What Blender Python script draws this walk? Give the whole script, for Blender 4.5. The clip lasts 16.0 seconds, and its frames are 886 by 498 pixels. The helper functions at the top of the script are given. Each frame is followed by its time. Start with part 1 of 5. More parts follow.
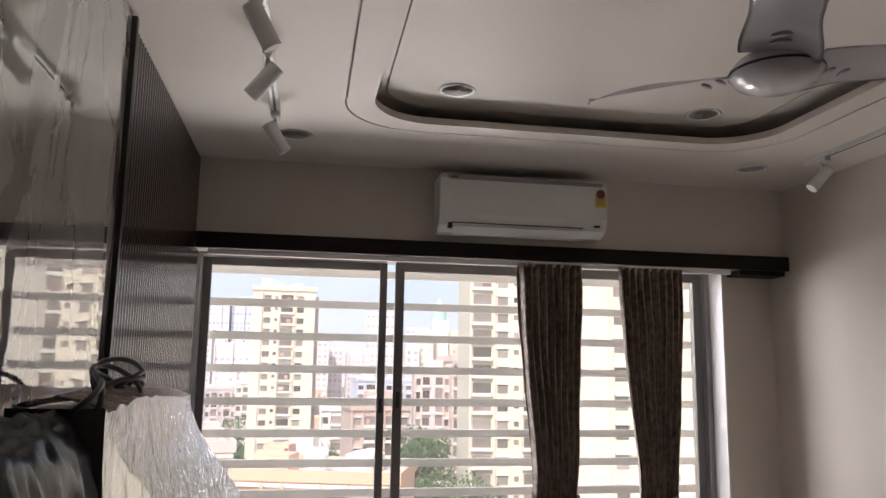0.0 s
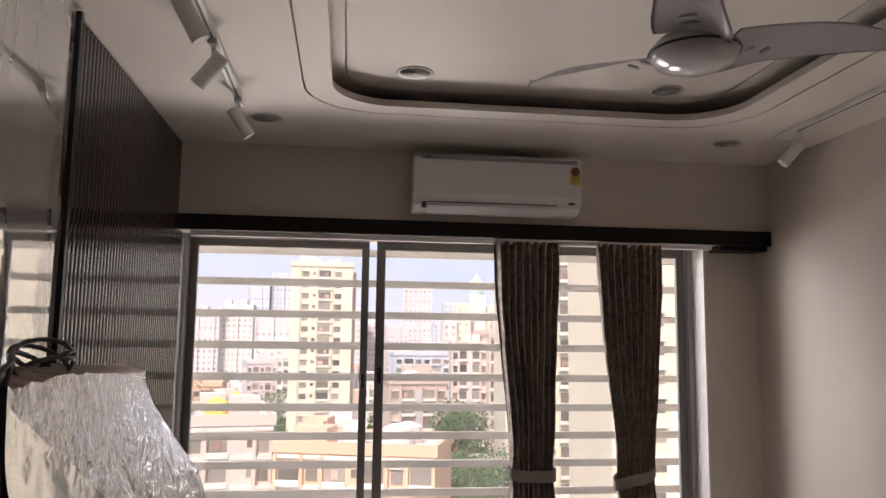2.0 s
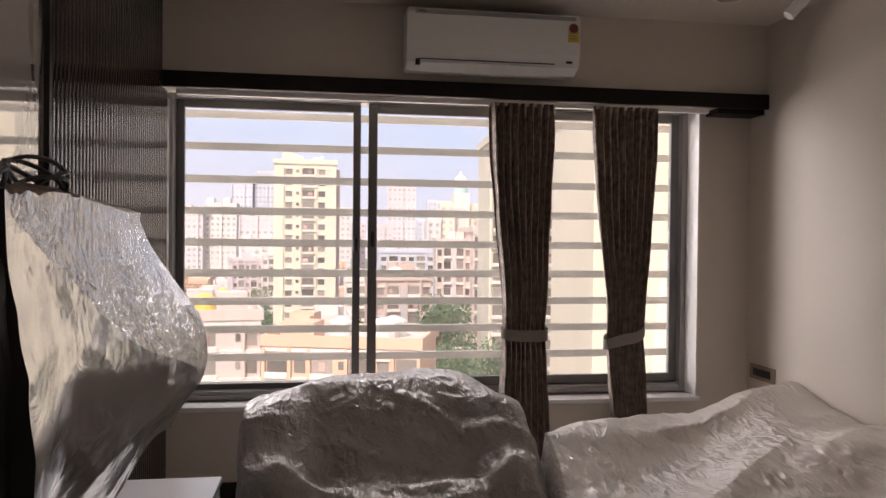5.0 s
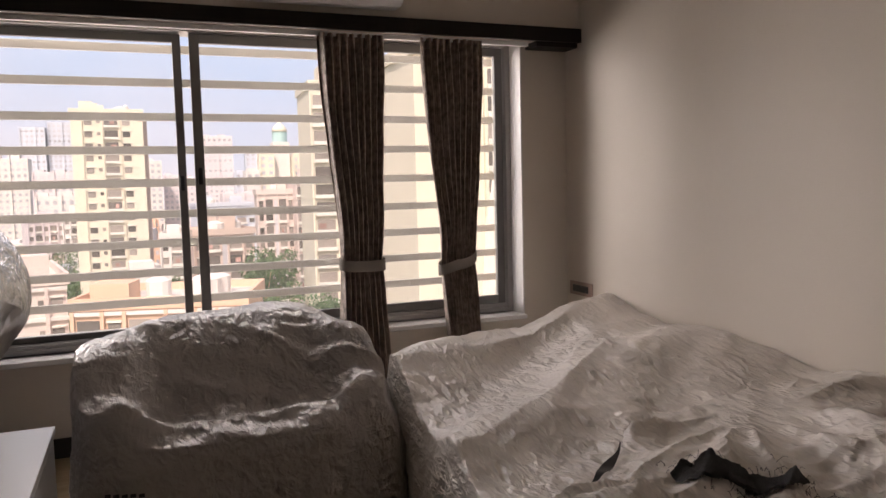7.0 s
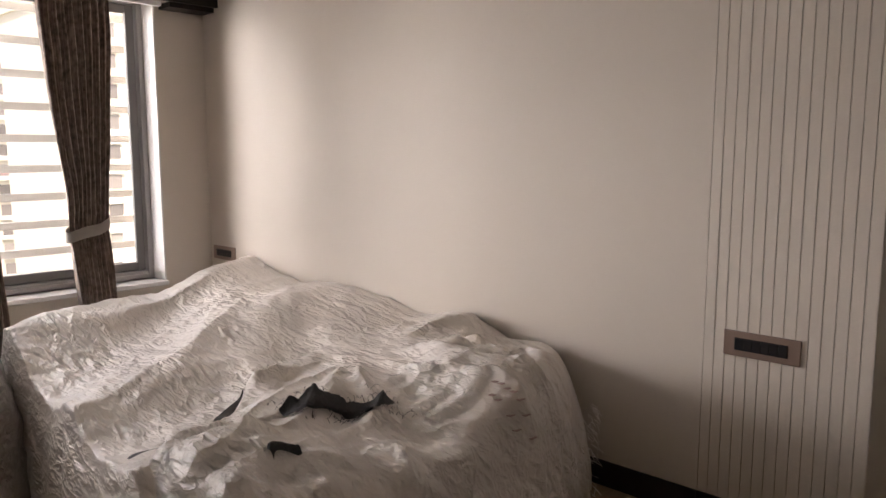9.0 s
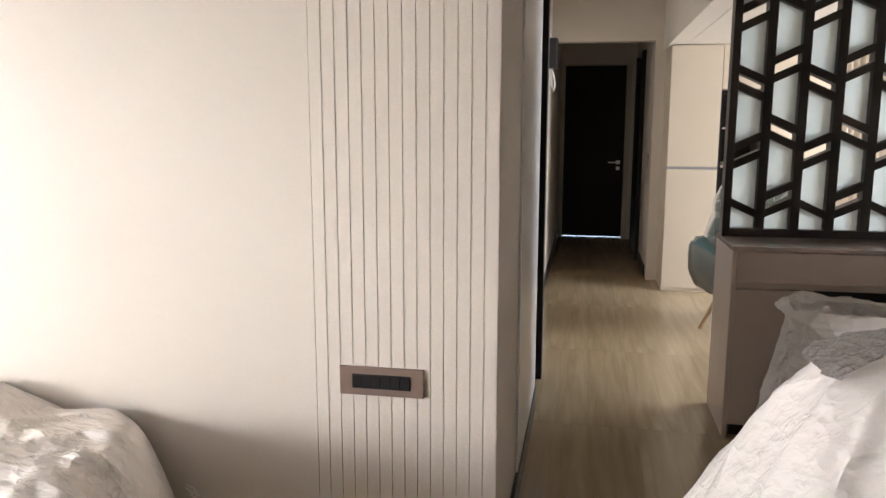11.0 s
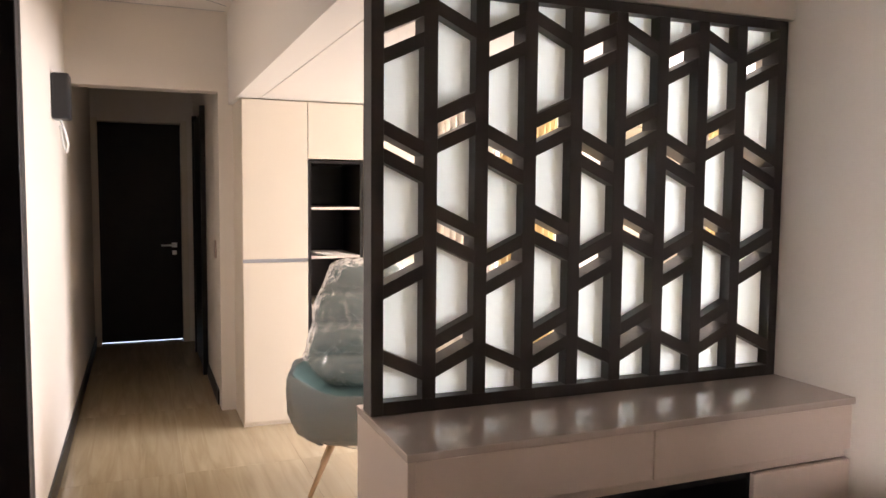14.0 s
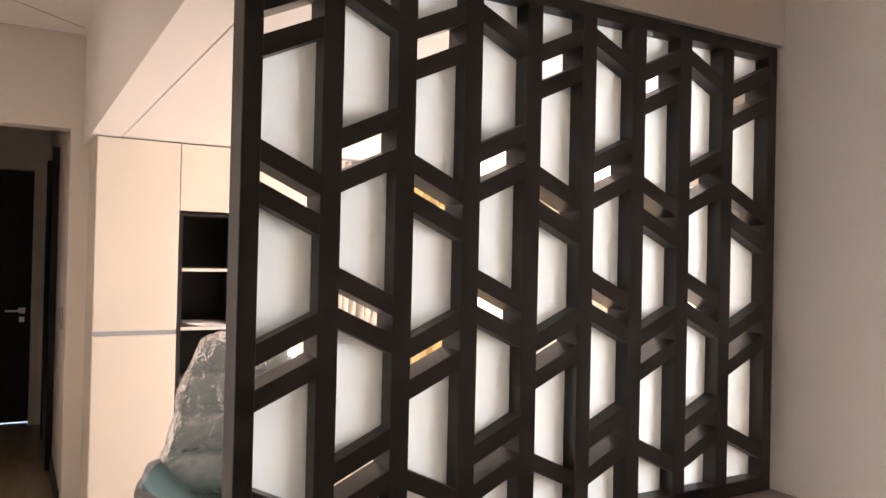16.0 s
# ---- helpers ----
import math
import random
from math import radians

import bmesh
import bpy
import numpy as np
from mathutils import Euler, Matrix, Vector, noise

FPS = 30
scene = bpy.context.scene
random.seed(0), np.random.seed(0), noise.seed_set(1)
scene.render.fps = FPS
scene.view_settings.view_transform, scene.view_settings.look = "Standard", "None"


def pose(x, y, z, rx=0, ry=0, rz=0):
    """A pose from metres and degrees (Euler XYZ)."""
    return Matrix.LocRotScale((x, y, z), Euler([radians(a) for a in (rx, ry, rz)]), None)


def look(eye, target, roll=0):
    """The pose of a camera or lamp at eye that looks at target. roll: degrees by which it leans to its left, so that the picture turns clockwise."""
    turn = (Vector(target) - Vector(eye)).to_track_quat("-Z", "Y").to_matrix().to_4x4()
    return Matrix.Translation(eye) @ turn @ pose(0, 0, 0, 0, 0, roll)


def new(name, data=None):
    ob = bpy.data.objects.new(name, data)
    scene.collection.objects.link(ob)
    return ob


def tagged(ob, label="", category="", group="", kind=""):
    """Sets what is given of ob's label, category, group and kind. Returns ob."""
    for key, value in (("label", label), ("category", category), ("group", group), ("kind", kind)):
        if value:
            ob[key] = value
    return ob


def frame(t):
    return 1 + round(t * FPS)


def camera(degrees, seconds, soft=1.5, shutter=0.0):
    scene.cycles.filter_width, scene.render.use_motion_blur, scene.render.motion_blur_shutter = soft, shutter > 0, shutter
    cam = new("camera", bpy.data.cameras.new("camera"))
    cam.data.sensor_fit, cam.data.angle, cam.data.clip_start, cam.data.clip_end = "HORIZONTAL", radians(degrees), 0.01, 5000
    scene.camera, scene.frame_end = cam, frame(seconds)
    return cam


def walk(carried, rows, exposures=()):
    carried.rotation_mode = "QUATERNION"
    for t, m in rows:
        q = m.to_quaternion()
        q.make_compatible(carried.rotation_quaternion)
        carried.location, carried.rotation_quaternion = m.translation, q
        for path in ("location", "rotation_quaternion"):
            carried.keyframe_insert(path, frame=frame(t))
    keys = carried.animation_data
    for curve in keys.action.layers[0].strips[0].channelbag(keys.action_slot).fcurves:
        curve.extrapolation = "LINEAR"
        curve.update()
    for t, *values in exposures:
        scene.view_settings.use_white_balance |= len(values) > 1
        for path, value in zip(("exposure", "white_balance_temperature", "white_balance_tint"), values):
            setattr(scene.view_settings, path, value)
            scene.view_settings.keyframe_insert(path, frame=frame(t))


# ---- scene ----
cam = camera(60.9, 16.0)
METRES, EYE, TILT, LEAN, TURN = 8.0, 1.5, 0.0, 0.0, -14.9
PATH = [
    (0, (0.954, -0.128, 1.552), (1.301, 1.817, 1.862), 0.9),
    (0.5, (1.087, -0.143, 1.561), (1.41, 1.808, 1.859), 0.9),
    (1, (1.224, -0.233, 1.57), (1.517, 1.725, 1.854), 0.8),
    (1.5, (1.252, -0.262, 1.611), (1.519, 1.702, 1.875), 0.6),
    (2, (1.258, -0.25, 1.567), (1.51, 1.72, 1.809), 0.7),
    (2.5, (1.243, -0.219, 1.526), (1.49, 1.755, 1.73), 0.8),
    (3, (1.25, -0.209, 1.505), (1.488, 1.771, 1.656), 1.0),
    (3.5, (1.231, -0.201, 1.457), (1.479, 1.781, 1.569), 0.9),
    (3.7, (1.237, -0.192, 1.449), (1.485, 1.791, 1.54), 0.9),
    (5.8, (1.204, -0.195, 1.333), (1.606, 1.762, 1.244), -0.6),
    (6, (1.208, -0.244, 1.324), (1.65, 1.704, 1.218), -1.0),
    (6.5, (1.202, -0.261, 1.304), (1.798, 1.642, 1.158), -1.2),
    (7, (1.141, -0.227, 1.291), (1.882, 1.623, 1.125), -1.4),
    (7.5, (1.092, -0.231, 1.285), (1.984, 1.549, 1.094), -1.3),
    (8, (1.126, -0.346, 1.29), (2.173, 1.345, 1.08), -1.1),
    (8.5, (1.191, -0.456, 1.283), (2.41, 1.111, 1.042), -1.1),
    (9, (1.179, -0.475, 1.282), (2.619, 0.888, 1.021), -0.0),
    (9.5, (1.198, -0.415, 1.301), (2.84, 0.689, 1.012), 0.2),
    (10, (1.26, -0.276, 1.367), (3.052, 0.542, 1.021), 0.5),
    (10.2, (1.313, -0.238, 1.362), (3.14, 0.497, 1.013), 0.3),
    (12.3, (2.369, -0.085, 1.364), (4.344, -0.226, 1.082), 0.8),
    (12.5, (2.491, -0.103, 1.363), (4.462, -0.288, 1.078), 0.9),
    (13, (2.869, -0.084, 1.394), (4.803, -0.518, 1.131), 0.9),
    (13.5, (3.176, -0.14, 1.4), (5.075, -0.733, 1.189), 1.0),
    (14, (3.409, -0.215, 1.447), (5.259, -0.96, 1.298), 0.5),
    (14.5, (3.609, -0.231, 1.466), (5.405, -1.109, 1.387), 0.4),
    (15, (3.752, -0.295, 1.468), (5.508, -1.251, 1.44), 0.4),
    (15.5, (3.877, -0.411, 1.477), (5.608, -1.412, 1.487), 0.6),
    (16, (4.005, -0.436, 1.438), (5.741, -1.429, 1.46), 1.3),
]

walk(cam, [(t, look(eye, target, roll)) for t, eye, target, roll in PATH],
     exposures=[(0.0, 0.42, 6150, 16), (1.5, 0.35, 6400, 18), (3.5, 0.28, 6500, 21), (6.0, 0.24, 6700, 20), (7.5, 0.22, 6800, 20), (8.5, 0.56, 6650, 20), (9.0, 1.12, 6550, 18), (9.5, 1.45, 6450, 16),
                (10.0, 1.88, 6350, 14), (12.5, 2.86, 6050, 12), (13.5, 3.05, 6500, 18), (14.5, 3.06, 6650, 22), (16.0, 3.0, 6750, 24)])

# ---- light ----
world = bpy.data.worlds.new("world")
scene.world = world
world.use_nodes = True
wn = world.node_tree.nodes
sky = wn.new("ShaderNodeTexSky")
sky.sky_type, sky.sun_disc = "NISHITA", False
sky.sun_elevation, sky.sun_rotation = radians(50), radians(208)
sky.air_density, sky.dust_density = 1.0, 4.0
wn["Background"].inputs["Strength"].default_value = 0.14
world.node_tree.links.new(sky.outputs[0], wn["Background"].inputs[0])

sun = new("sun", bpy.data.lights.new("sun", "SUN"))
sun.data.energy, sun.data.angle, sun.data.color = 3.8, radians(0.6), (1.0, 0.93, 0.82)
sun.matrix_world = look((0, 0, 0), (0.3, 0.57, -0.77))


def window_light(name, eye, target, w, h, energy, color):
    lamp = new(name, bpy.data.lights.new(name, "AREA"))
    lamp.data.shape, lamp.data.size, lamp.data.size_y = "RECTANGLE", w, h
    lamp.data.energy, lamp.data.color = energy, color
    lamp.matrix_world = look(eye, target)
    return lamp


# lamps added out of view boost the daylight: sky above, west side, street below
window_light("added_daylight_above", (1.85, 8.0, 4.3), (1.85, 2.0, 0.6), 5.0, 1.8, 290, (1.0, 0.95, 0.89))
window_light("added_daylight_side", (-3.0, 9.4, 2.2), (3.4, 1.2, 0.9), 4.6, 3.0, 660, (1.0, 0.95, 0.89))
window_light("added_daylight_below", (1.6, 9.5, -2.4), (1.6, 2.0, 2.0), 6.0, 2.2, 560, (1.0, 0.93, 0.84))
window_light("dining_window_daylight", (6.9, -4.33, 1.25), (5.9, -1.4, 1.2), 2.6, 1.5, 37, (0.94, 0.97, 1.0))


# ---- materials ----
def material(name, color, rough=0.6, metal=0.0, spots=0.0, scale=8.0, bump=0.0, bump_scale=60.0, coat=0.0, piece=0.0):
    """A surface with coarse and fine variation of its colour, and fine relief."""
    m = bpy.data.materials.new(name)
    m.use_nodes = True
    n, l = m.node_tree.nodes, m.node_tree.links
    b = n["Principled BSDF"]
    b.inputs["Base Color"].default_value = (*color, 1)
    b.inputs["Roughness"].default_value = rough
    b.inputs["Metallic"].default_value = metal
    b.inputs["Coat Weight"].default_value = coat
    tc = n.new("ShaderNodeTexCoord")
    if spots or piece:
        a = n.new("ShaderNodeTexNoise")
        a.inputs["Scale"].default_value, a.inputs["Detail"].default_value = scale, 6
        l.new(tc.outputs["Object"], a.inputs["Vector"])
        r = n.new("ShaderNodeMapRange")
        r.inputs["To Min"].default_value, r.inputs["To Max"].default_value = 1 - spots, 1 + spots
        l.new(a.outputs["Fac"], r.inputs["Value"])
        val = r.outputs["Result"]
        if piece:
            oi = n.new("ShaderNodeObjectInfo")
            pr = n.new("ShaderNodeMapRange")
            pr.inputs["To Min"].default_value, pr.inputs["To Max"].default_value = 1 - piece, 1 + piece
            l.new(oi.outputs["Random"], pr.inputs["Value"])
            mu = n.new("ShaderNodeMath")
            mu.operation = "MULTIPLY"
            l.new(val, mu.inputs[0]), l.new(pr.outputs["Result"], mu.inputs[1])
            val = mu.outputs[0]
        mix = n.new("ShaderNodeVectorMath")
        mix.operation = "SCALE"
        mix.inputs[0].default_value = color
        l.new(val, mix.inputs["Scale"])
        l.new(mix.outputs[0], b.inputs["Base Color"])
    if bump:
        c = n.new("ShaderNodeTexNoise")
        c.inputs["Scale"].default_value, c.inputs["Detail"].default_value = bump_scale, 4
        l.new(tc.outputs["Object"], c.inputs["Vector"])
        bp = n.new("ShaderNodeBump")
        bp.inputs["Strength"].default_value, bp.inputs["Distance"].default_value = bump, 0.01
        l.new(c.outputs["Fac"], bp.inputs["Height"])
        l.new(bp.outputs[0], b.inputs["Normal"])
    return m


PAINT = material("wall_paint", (0.66, 0.60, 0.53), 0.55, spots=0.03, scale=2.0, bump=0.06, bump_scale=120)
CEIL = material("ceiling_paint", (0.70, 0.655, 0.60), 0.6, spots=0.02, scale=1.5, bump=0.04, bump_scale=150)
CREAM = material("cream_laminate", (0.60, 0.525, 0.425), 0.35, spots=0.03, scale=3, bump=0.03)
TAUPE = material("taupe_laminate", (0.62, 0.51, 0.445), 0.3, spots=0.04, scale=3, bump=0.03)
BED = material("beige_grout", (0.42, 0.33, 0.21), 0.6, spots=0.1)
BLACK = material("black_stone", (0.008, 0.007, 0.007), 0.35, spots=0.2, scale=20)
DARK = material("dark_wenge", (0.012, 0.009, 0.008), 0.45, spots=0.25, scale=14, bump=0.08, bump_scale=90)
WENGE = material("brown_wenge", (0.015, 0.009, 0.008), 0.4, spots=0.25, scale=14, bump=0.08, bump_scale=90)
RIB = material("ribbed_wenge", (0.024, 0.011, 0.011), 0.09, spots=0.15, scale=9)
RIB.node_tree.nodes["Principled BSDF"].inputs["IOR"].default_value = 1.9
ALU = material("aluminium_frame", (0.36, 0.35, 0.34), 0.4, 0.6, spots=0.06, scale=12)
GREYFRAME = material("grey_powder_coat", (0.16, 0.155, 0.15), 0.45, 0.2, spots=0.08, scale=14)
SLAT = material("grille_slat", (0.40, 0.38, 0.33), 0.6, spots=0.08, scale=9, bump=0.05)
WHITE = material("white_plastic", (0.8, 0.8, 0.79), 0.3, spots=0.02, scale=6)
WHITEP = material("white_lacquer", (0.8, 0.8, 0.8), 0.25, spots=0.02, scale=4)
LENS = material("lamp_lens", (0.60, 0.57, 0.54), 0.3, spots=0.08, scale=40)
GREYP = material("grey_plastic", (0.3, 0.3, 0.31), 0.4)
FANP = material("fan_gloss", (0.62, 0.61, 0.63), 0.16, spots=0.03, scale=5, coat=0.5)
TAUPE_TOP = material("taupe_top", (0.48, 0.40, 0.355), 0.13, spots=0.04, scale=3, bump=0.02)
BRONZE = material("bronze_plate", (0.35, 0.26, 0.22), 0.35, 0.6, spots=0.08, scale=30)
BLACKP = material("black_plastic", (0.015, 0.015, 0.017), 0.3)
STEEL = material("satin_steel", (0.62, 0.6, 0.57), 0.28, 1.0, spots=0.05, scale=25)


CLOTH = material("torn_grey_cloth", (0.05, 0.05, 0.052), 0.9, spots=0.4, scale=60, bump=0.5, bump_scale=160)
TEAL = material("teal_upholstery", (0.035, 0.075, 0.07), 0.75, spots=0.12, scale=10, bump=0.3, bump_scale=200)
OAK = material("oak_leg", (0.42, 0.27, 0.15), 0.5, spots=0.15, scale=18)
BAG = material("black_bag", (0.012, 0.012, 0.013), 0.3, bump=0.35, bump_scale=16)
TIE = material("curtain_tie", (0.22, 0.19, 0.165), 0.7, spots=0.1, scale=20, bump=0.2, bump_scale=200)
CONCRETE = material("outer_render", (0.62, 0.52, 0.44), 0.85, spots=0.08, scale=3, bump=0.1)
LEAF = material("foliage", (0.07, 0.12, 0.045), 0.7, spots=0.5, scale=1.2)
YELLOW = material("yellow_label", (0.75, 0.6, 0.08), 0.5)
FADED = material("faded_print", (0.50, 0.36, 0.33), 0.5, spots=0.3, scale=30)
RED = material("red_print", (0.2, 0.05, 0.035), 0.5)
PAPER = material("paper", (0.75, 0.72, 0.66), 0.7)


def nodes_of(name):
    m = bpy.data.materials.new(name)
    m.use_nodes = True
    return m, m.node_tree.nodes, m.node_tree.links, m.node_tree.nodes["Principled BSDF"]


def marble():
    m, n, l, b = nodes_of("white_marble")
    b.inputs["Roughness"].default_value = 0.012
    b.inputs["IOR"].default_value = 6.5
    tc = n.new("ShaderNodeTexCoord")
    mp = n.new("ShaderNodeMapping")
    mp.inputs["Scale"].default_value = (1, 1.15, 0.42)
    mp.inputs["Rotation"].default_value = (radians(-14), 0, 0)
    l.new(tc.outputs["Object"], mp.inputs["Vector"])
    total = None
    for scale, width, dark in ((1.0, 0.036, 1.0), (2.3, 0.016, 0.75), (0.6, 0.11, 0.3)):
        a = n.new("ShaderNodeTexNoise")
        a.inputs["Scale"].default_value, a.inputs["Detail"].default_value, a.inputs["Distortion"].default_value = scale, 7, 0.7
        l.new(mp.outputs[0], a.inputs["Vector"])
        d = n.new("ShaderNodeMath")
        d.operation = "SUBTRACT"
        d.inputs[1].default_value = 0.5
        l.new(a.outputs["Fac"], d.inputs[0])
        ab = n.new("ShaderNodeMath")
        ab.operation = "ABSOLUTE"
        l.new(d.outputs[0], ab.inputs[0])
        r = n.new("ShaderNodeMapRange")
        r.inputs["From Max"].default_value = width
        r.inputs["To Min"].default_value, r.inputs["To Max"].default_value = dark, 0.0
        l.new(ab.outputs[0], r.inputs["Value"])
        if total is None:
            total = r.outputs[0]
        else:
            mx = n.new("ShaderNodeMath")
            mx.operation = "MAXIMUM"
            l.new(total, mx.inputs[0]), l.new(r.outputs[0], mx.inputs[1])
            total = mx.outputs[0]
    ramp = n.new("ShaderNodeMix")
    ramp.data_type = "RGBA"
    ramp.inputs[6].default_value = (0.6, 0.575, 0.55, 1)
    ramp.inputs[7].default_value = (0.06, 0.045, 0.04, 1)
    l.new(total, ramp.inputs[0])
    l.new(ramp.outputs[2], b.inputs["Base Color"])
    w = n.new("ShaderNodeTexNoise")
    w.inputs["Scale"].default_value = 9
    l.new(tc.outputs["Object"], w.inputs["Vector"])
    bp = n.new("ShaderNodeBump")
    bp.inputs["Strength"].default_value, bp.inputs["Distance"].default_value = 0.022, 0.01
    l.new(w.outputs["Fac"], bp.inputs["Height"])
    l.new(bp.outputs[0], b.inputs["Normal"])
    return m


def floor_tile():
    m, n, l, b = nodes_of("veined_floor_tile")
    b.inputs["Roughness"].default_value = 0.13
    tc = n.new("ShaderNodeTexCoord")
    mp = n.new("ShaderNodeMapping")
    mp.inputs["Scale"].default_value = (0.55, 7.0, 1)
    l.new(tc.outputs["Object"], mp.inputs["Vector"])
    a = n.new("ShaderNodeTexNoise")
    a.inputs["Scale"].default_value, a.inputs["Detail"].default_value, a.inputs["Distortion"].default_value = 2.2, 8, 0.8
    l.new(mp.outputs[0], a.inputs["Vector"])
    oi = n.new("ShaderNodeObjectInfo")
    cr = n.new("ShaderNodeValToRGB")
    cr.color_ramp.elements[0].color, cr.color_ramp.elements[0].position = (0.31, 0.235, 0.14, 1), 0.28
    cr.color_ramp.elements[1].color, cr.color_ramp.elements[1].position = (0.45, 0.36, 0.235, 1), 0.7
    l.new(a.outputs["Fac"], cr.inputs[0])
    r = n.new("ShaderNodeMapRange")
    r.inputs["To Min"].default_value, r.inputs["To Max"].default_value = 0.95, 1.04
    l.new(oi.outputs["Random"], r.inputs["Value"])
    sc = n.new("ShaderNodeVectorMath")
    sc.operation = "SCALE"
    l.new(cr.outputs[0], sc.inputs[0]), l.new(r.outputs[0], sc.inputs["Scale"])
    l.new(sc.outputs[0], b.inputs["Base Color"])
    return m


def curtain_cloth():
    m, n, l, b = nodes_of("woven_curtain")
    b.inputs["Roughness"].default_value = 0.7
    b.inputs["Sheen Weight"].default_value = 0.2
    tc = n.new("ShaderNodeTexCoord")
    cols = []
    for sc in ((90, 90, 3.0), (25, 25, 30)):
        mp = n.new("ShaderNodeMapping")
        mp.inputs["Scale"].default_value = sc
        l.new(tc.outputs["Object"], mp.inputs["Vector"])
        a = n.new("ShaderNodeTexNoise")
        a.inputs["Scale"].default_value, a.inputs["Detail"].default_value = 1.0, 4
        l.new(mp.outputs[0], a.inputs["Vector"])
        cols.append(a.outputs["Fac"])
    mu = n.new("ShaderNodeMath")
    mu.operation = "MULTIPLY"
    l.new(cols[0], mu.inputs[0]), l.new(cols[1], mu.inputs[1])
    cr = n.new("ShaderNodeValToRGB")
    cr.color_ramp.elements[0].color, cr.color_ramp.elements[0].position = (0.11, 0.078, 0.062, 1), 0.15
    cr.color_ramp.elements[1].color, cr.color_ramp.elements[1].position = (0.47, 0.365, 0.295, 1), 0.38
    l.new(mu.outputs[0], cr.inputs[0])
    l.new(cr.outputs[0], b.inputs["Base Color"])
    return m


def glass():
    m, n, l, b = nodes_of("window_glass")
    out = n["Material Output"]
    t = n.new("ShaderNodeBsdfTransparent")
    g = n.new("ShaderNodeBsdfGlossy")
    g.inputs["Roughness"].default_value = 0.02
    fr = n.new("ShaderNodeFresnel")
    fr.inputs["IOR"].default_value = 1.45
    mx = n.new("ShaderNodeMixShader")
    l.new(fr.outputs[0], mx.inputs[0]), l.new(t.outputs[0], mx.inputs[1]), l.new(g.outputs[0], mx.inputs[2])
    dust = n.new("ShaderNodeBsdfTranslucent")
    dust.inputs["Color"].default_value = (0.95, 0.93, 0.9, 1)
    ns = n.new("ShaderNodeTexNoise")
    ns.inputs["Scale"].default_value, ns.inputs["Detail"].default_value = 3.0, 6
    rg = n.new("ShaderNodeMapRange")
    rg.inputs["To Min"].default_value, rg.inputs["To Max"].default_value = 0.008, 0.028
    l.new(n.new("ShaderNodeTexCoord").outputs["Object"], ns.inputs["Vector"])
    l.new(ns.outputs["Fac"], rg.inputs["Value"])
    m2 = n.new("ShaderNodeMixShader")
    l.new(rg.outputs[0], m2.inputs[0]), l.new(mx.outputs[0], m2.inputs[1]), l.new(dust.outputs[0], m2.inputs[2])
    l.new(m2.outputs[0], out.inputs["Surface"])
    return m


def film(name, clear, tint, rough, bump, bscale, through_light=0.45, gloss=1.7):
    """Thin plastic: partly clear, partly milky, with a glossy creased skin."""
    m, n, l, b = nodes_of(name)
    out = n["Material Output"]
    t = n.new("ShaderNodeBsdfTransparent")
    tr = n.new("ShaderNodeBsdfTranslucent")
    df = n.new("ShaderNodeBsdfDiffuse")
    gl = n.new("ShaderNodeBsdfGlossy")
    tr.inputs["Color"].default_value = df.inputs["Color"].default_value = (*tint, 1)
    gl.inputs["Roughness"].default_value = rough
    tc = n.new("ShaderNodeTexCoord")
    last = None
    for sc, h in ((bscale * 0.3, 1.0), (bscale, 0.45), (bscale * 2.6, 0.2)):
        a = n.new("ShaderNodeTexNoise")
        a.inputs["Scale"].default_value, a.inputs["Detail"].default_value, a.inputs["Distortion"].default_value = sc, 2, 1.4
        l.new(tc.outputs["Object"], a.inputs["Vector"])
        d = n.new("ShaderNodeMath")
        d.operation = "SUBTRACT"
        d.inputs[1].default_value = 0.5
        l.new(a.outputs["Fac"], d.inputs[0])
        ab = n.new("ShaderNodeMath")
        ab.operation = "ABSOLUTE"
        l.new(d.outputs[0], ab.inputs[0])
        mu = n.new("ShaderNodeMath")
        mu.operation = "MULTIPLY_ADD"
        mu.inputs[1].default_value = -h
        l.new(ab.outputs[0], mu.inputs[0])
        if last is None:
            mu.inputs[2].default_value = 0.0
        else:
            l.new(last, mu.inputs[2])
        last = mu.outputs[0]
    bp = n.new("ShaderNodeBump")
    bp.inputs["Strength"].default_value, bp.inputs["Distance"].default_value = 1.0, bump
    l.new(last, bp.inputs["Height"])
    fr = n.new("ShaderNodeFresnel")
    fr.inputs["IOR"].default_value = gloss
    for node in (gl, df, tr, fr):
        l.new(bp.outputs[0], node.inputs["Normal"])
    m1, m2, m3 = (n.new("ShaderNodeMixShader") for _ in range(3))
    m1.inputs[0].default_value, m2.inputs[0].default_value = through_light, clear
    l.new(df.outputs[0], m1.inputs[1]), l.new(tr.outputs[0], m1.inputs[2])
    l.new(m1.outputs[0], m2.inputs[1]), l.new(t.outputs[0], m2.inputs[2])
    l.new(fr.outputs[0], m3.inputs[0]), l.new(m2.outputs[0], m3.inputs[1]), l.new(gl.outputs[0], m3.inputs[2])
    l.new(m3.outputs[0], out.inputs["Surface"])
    return m


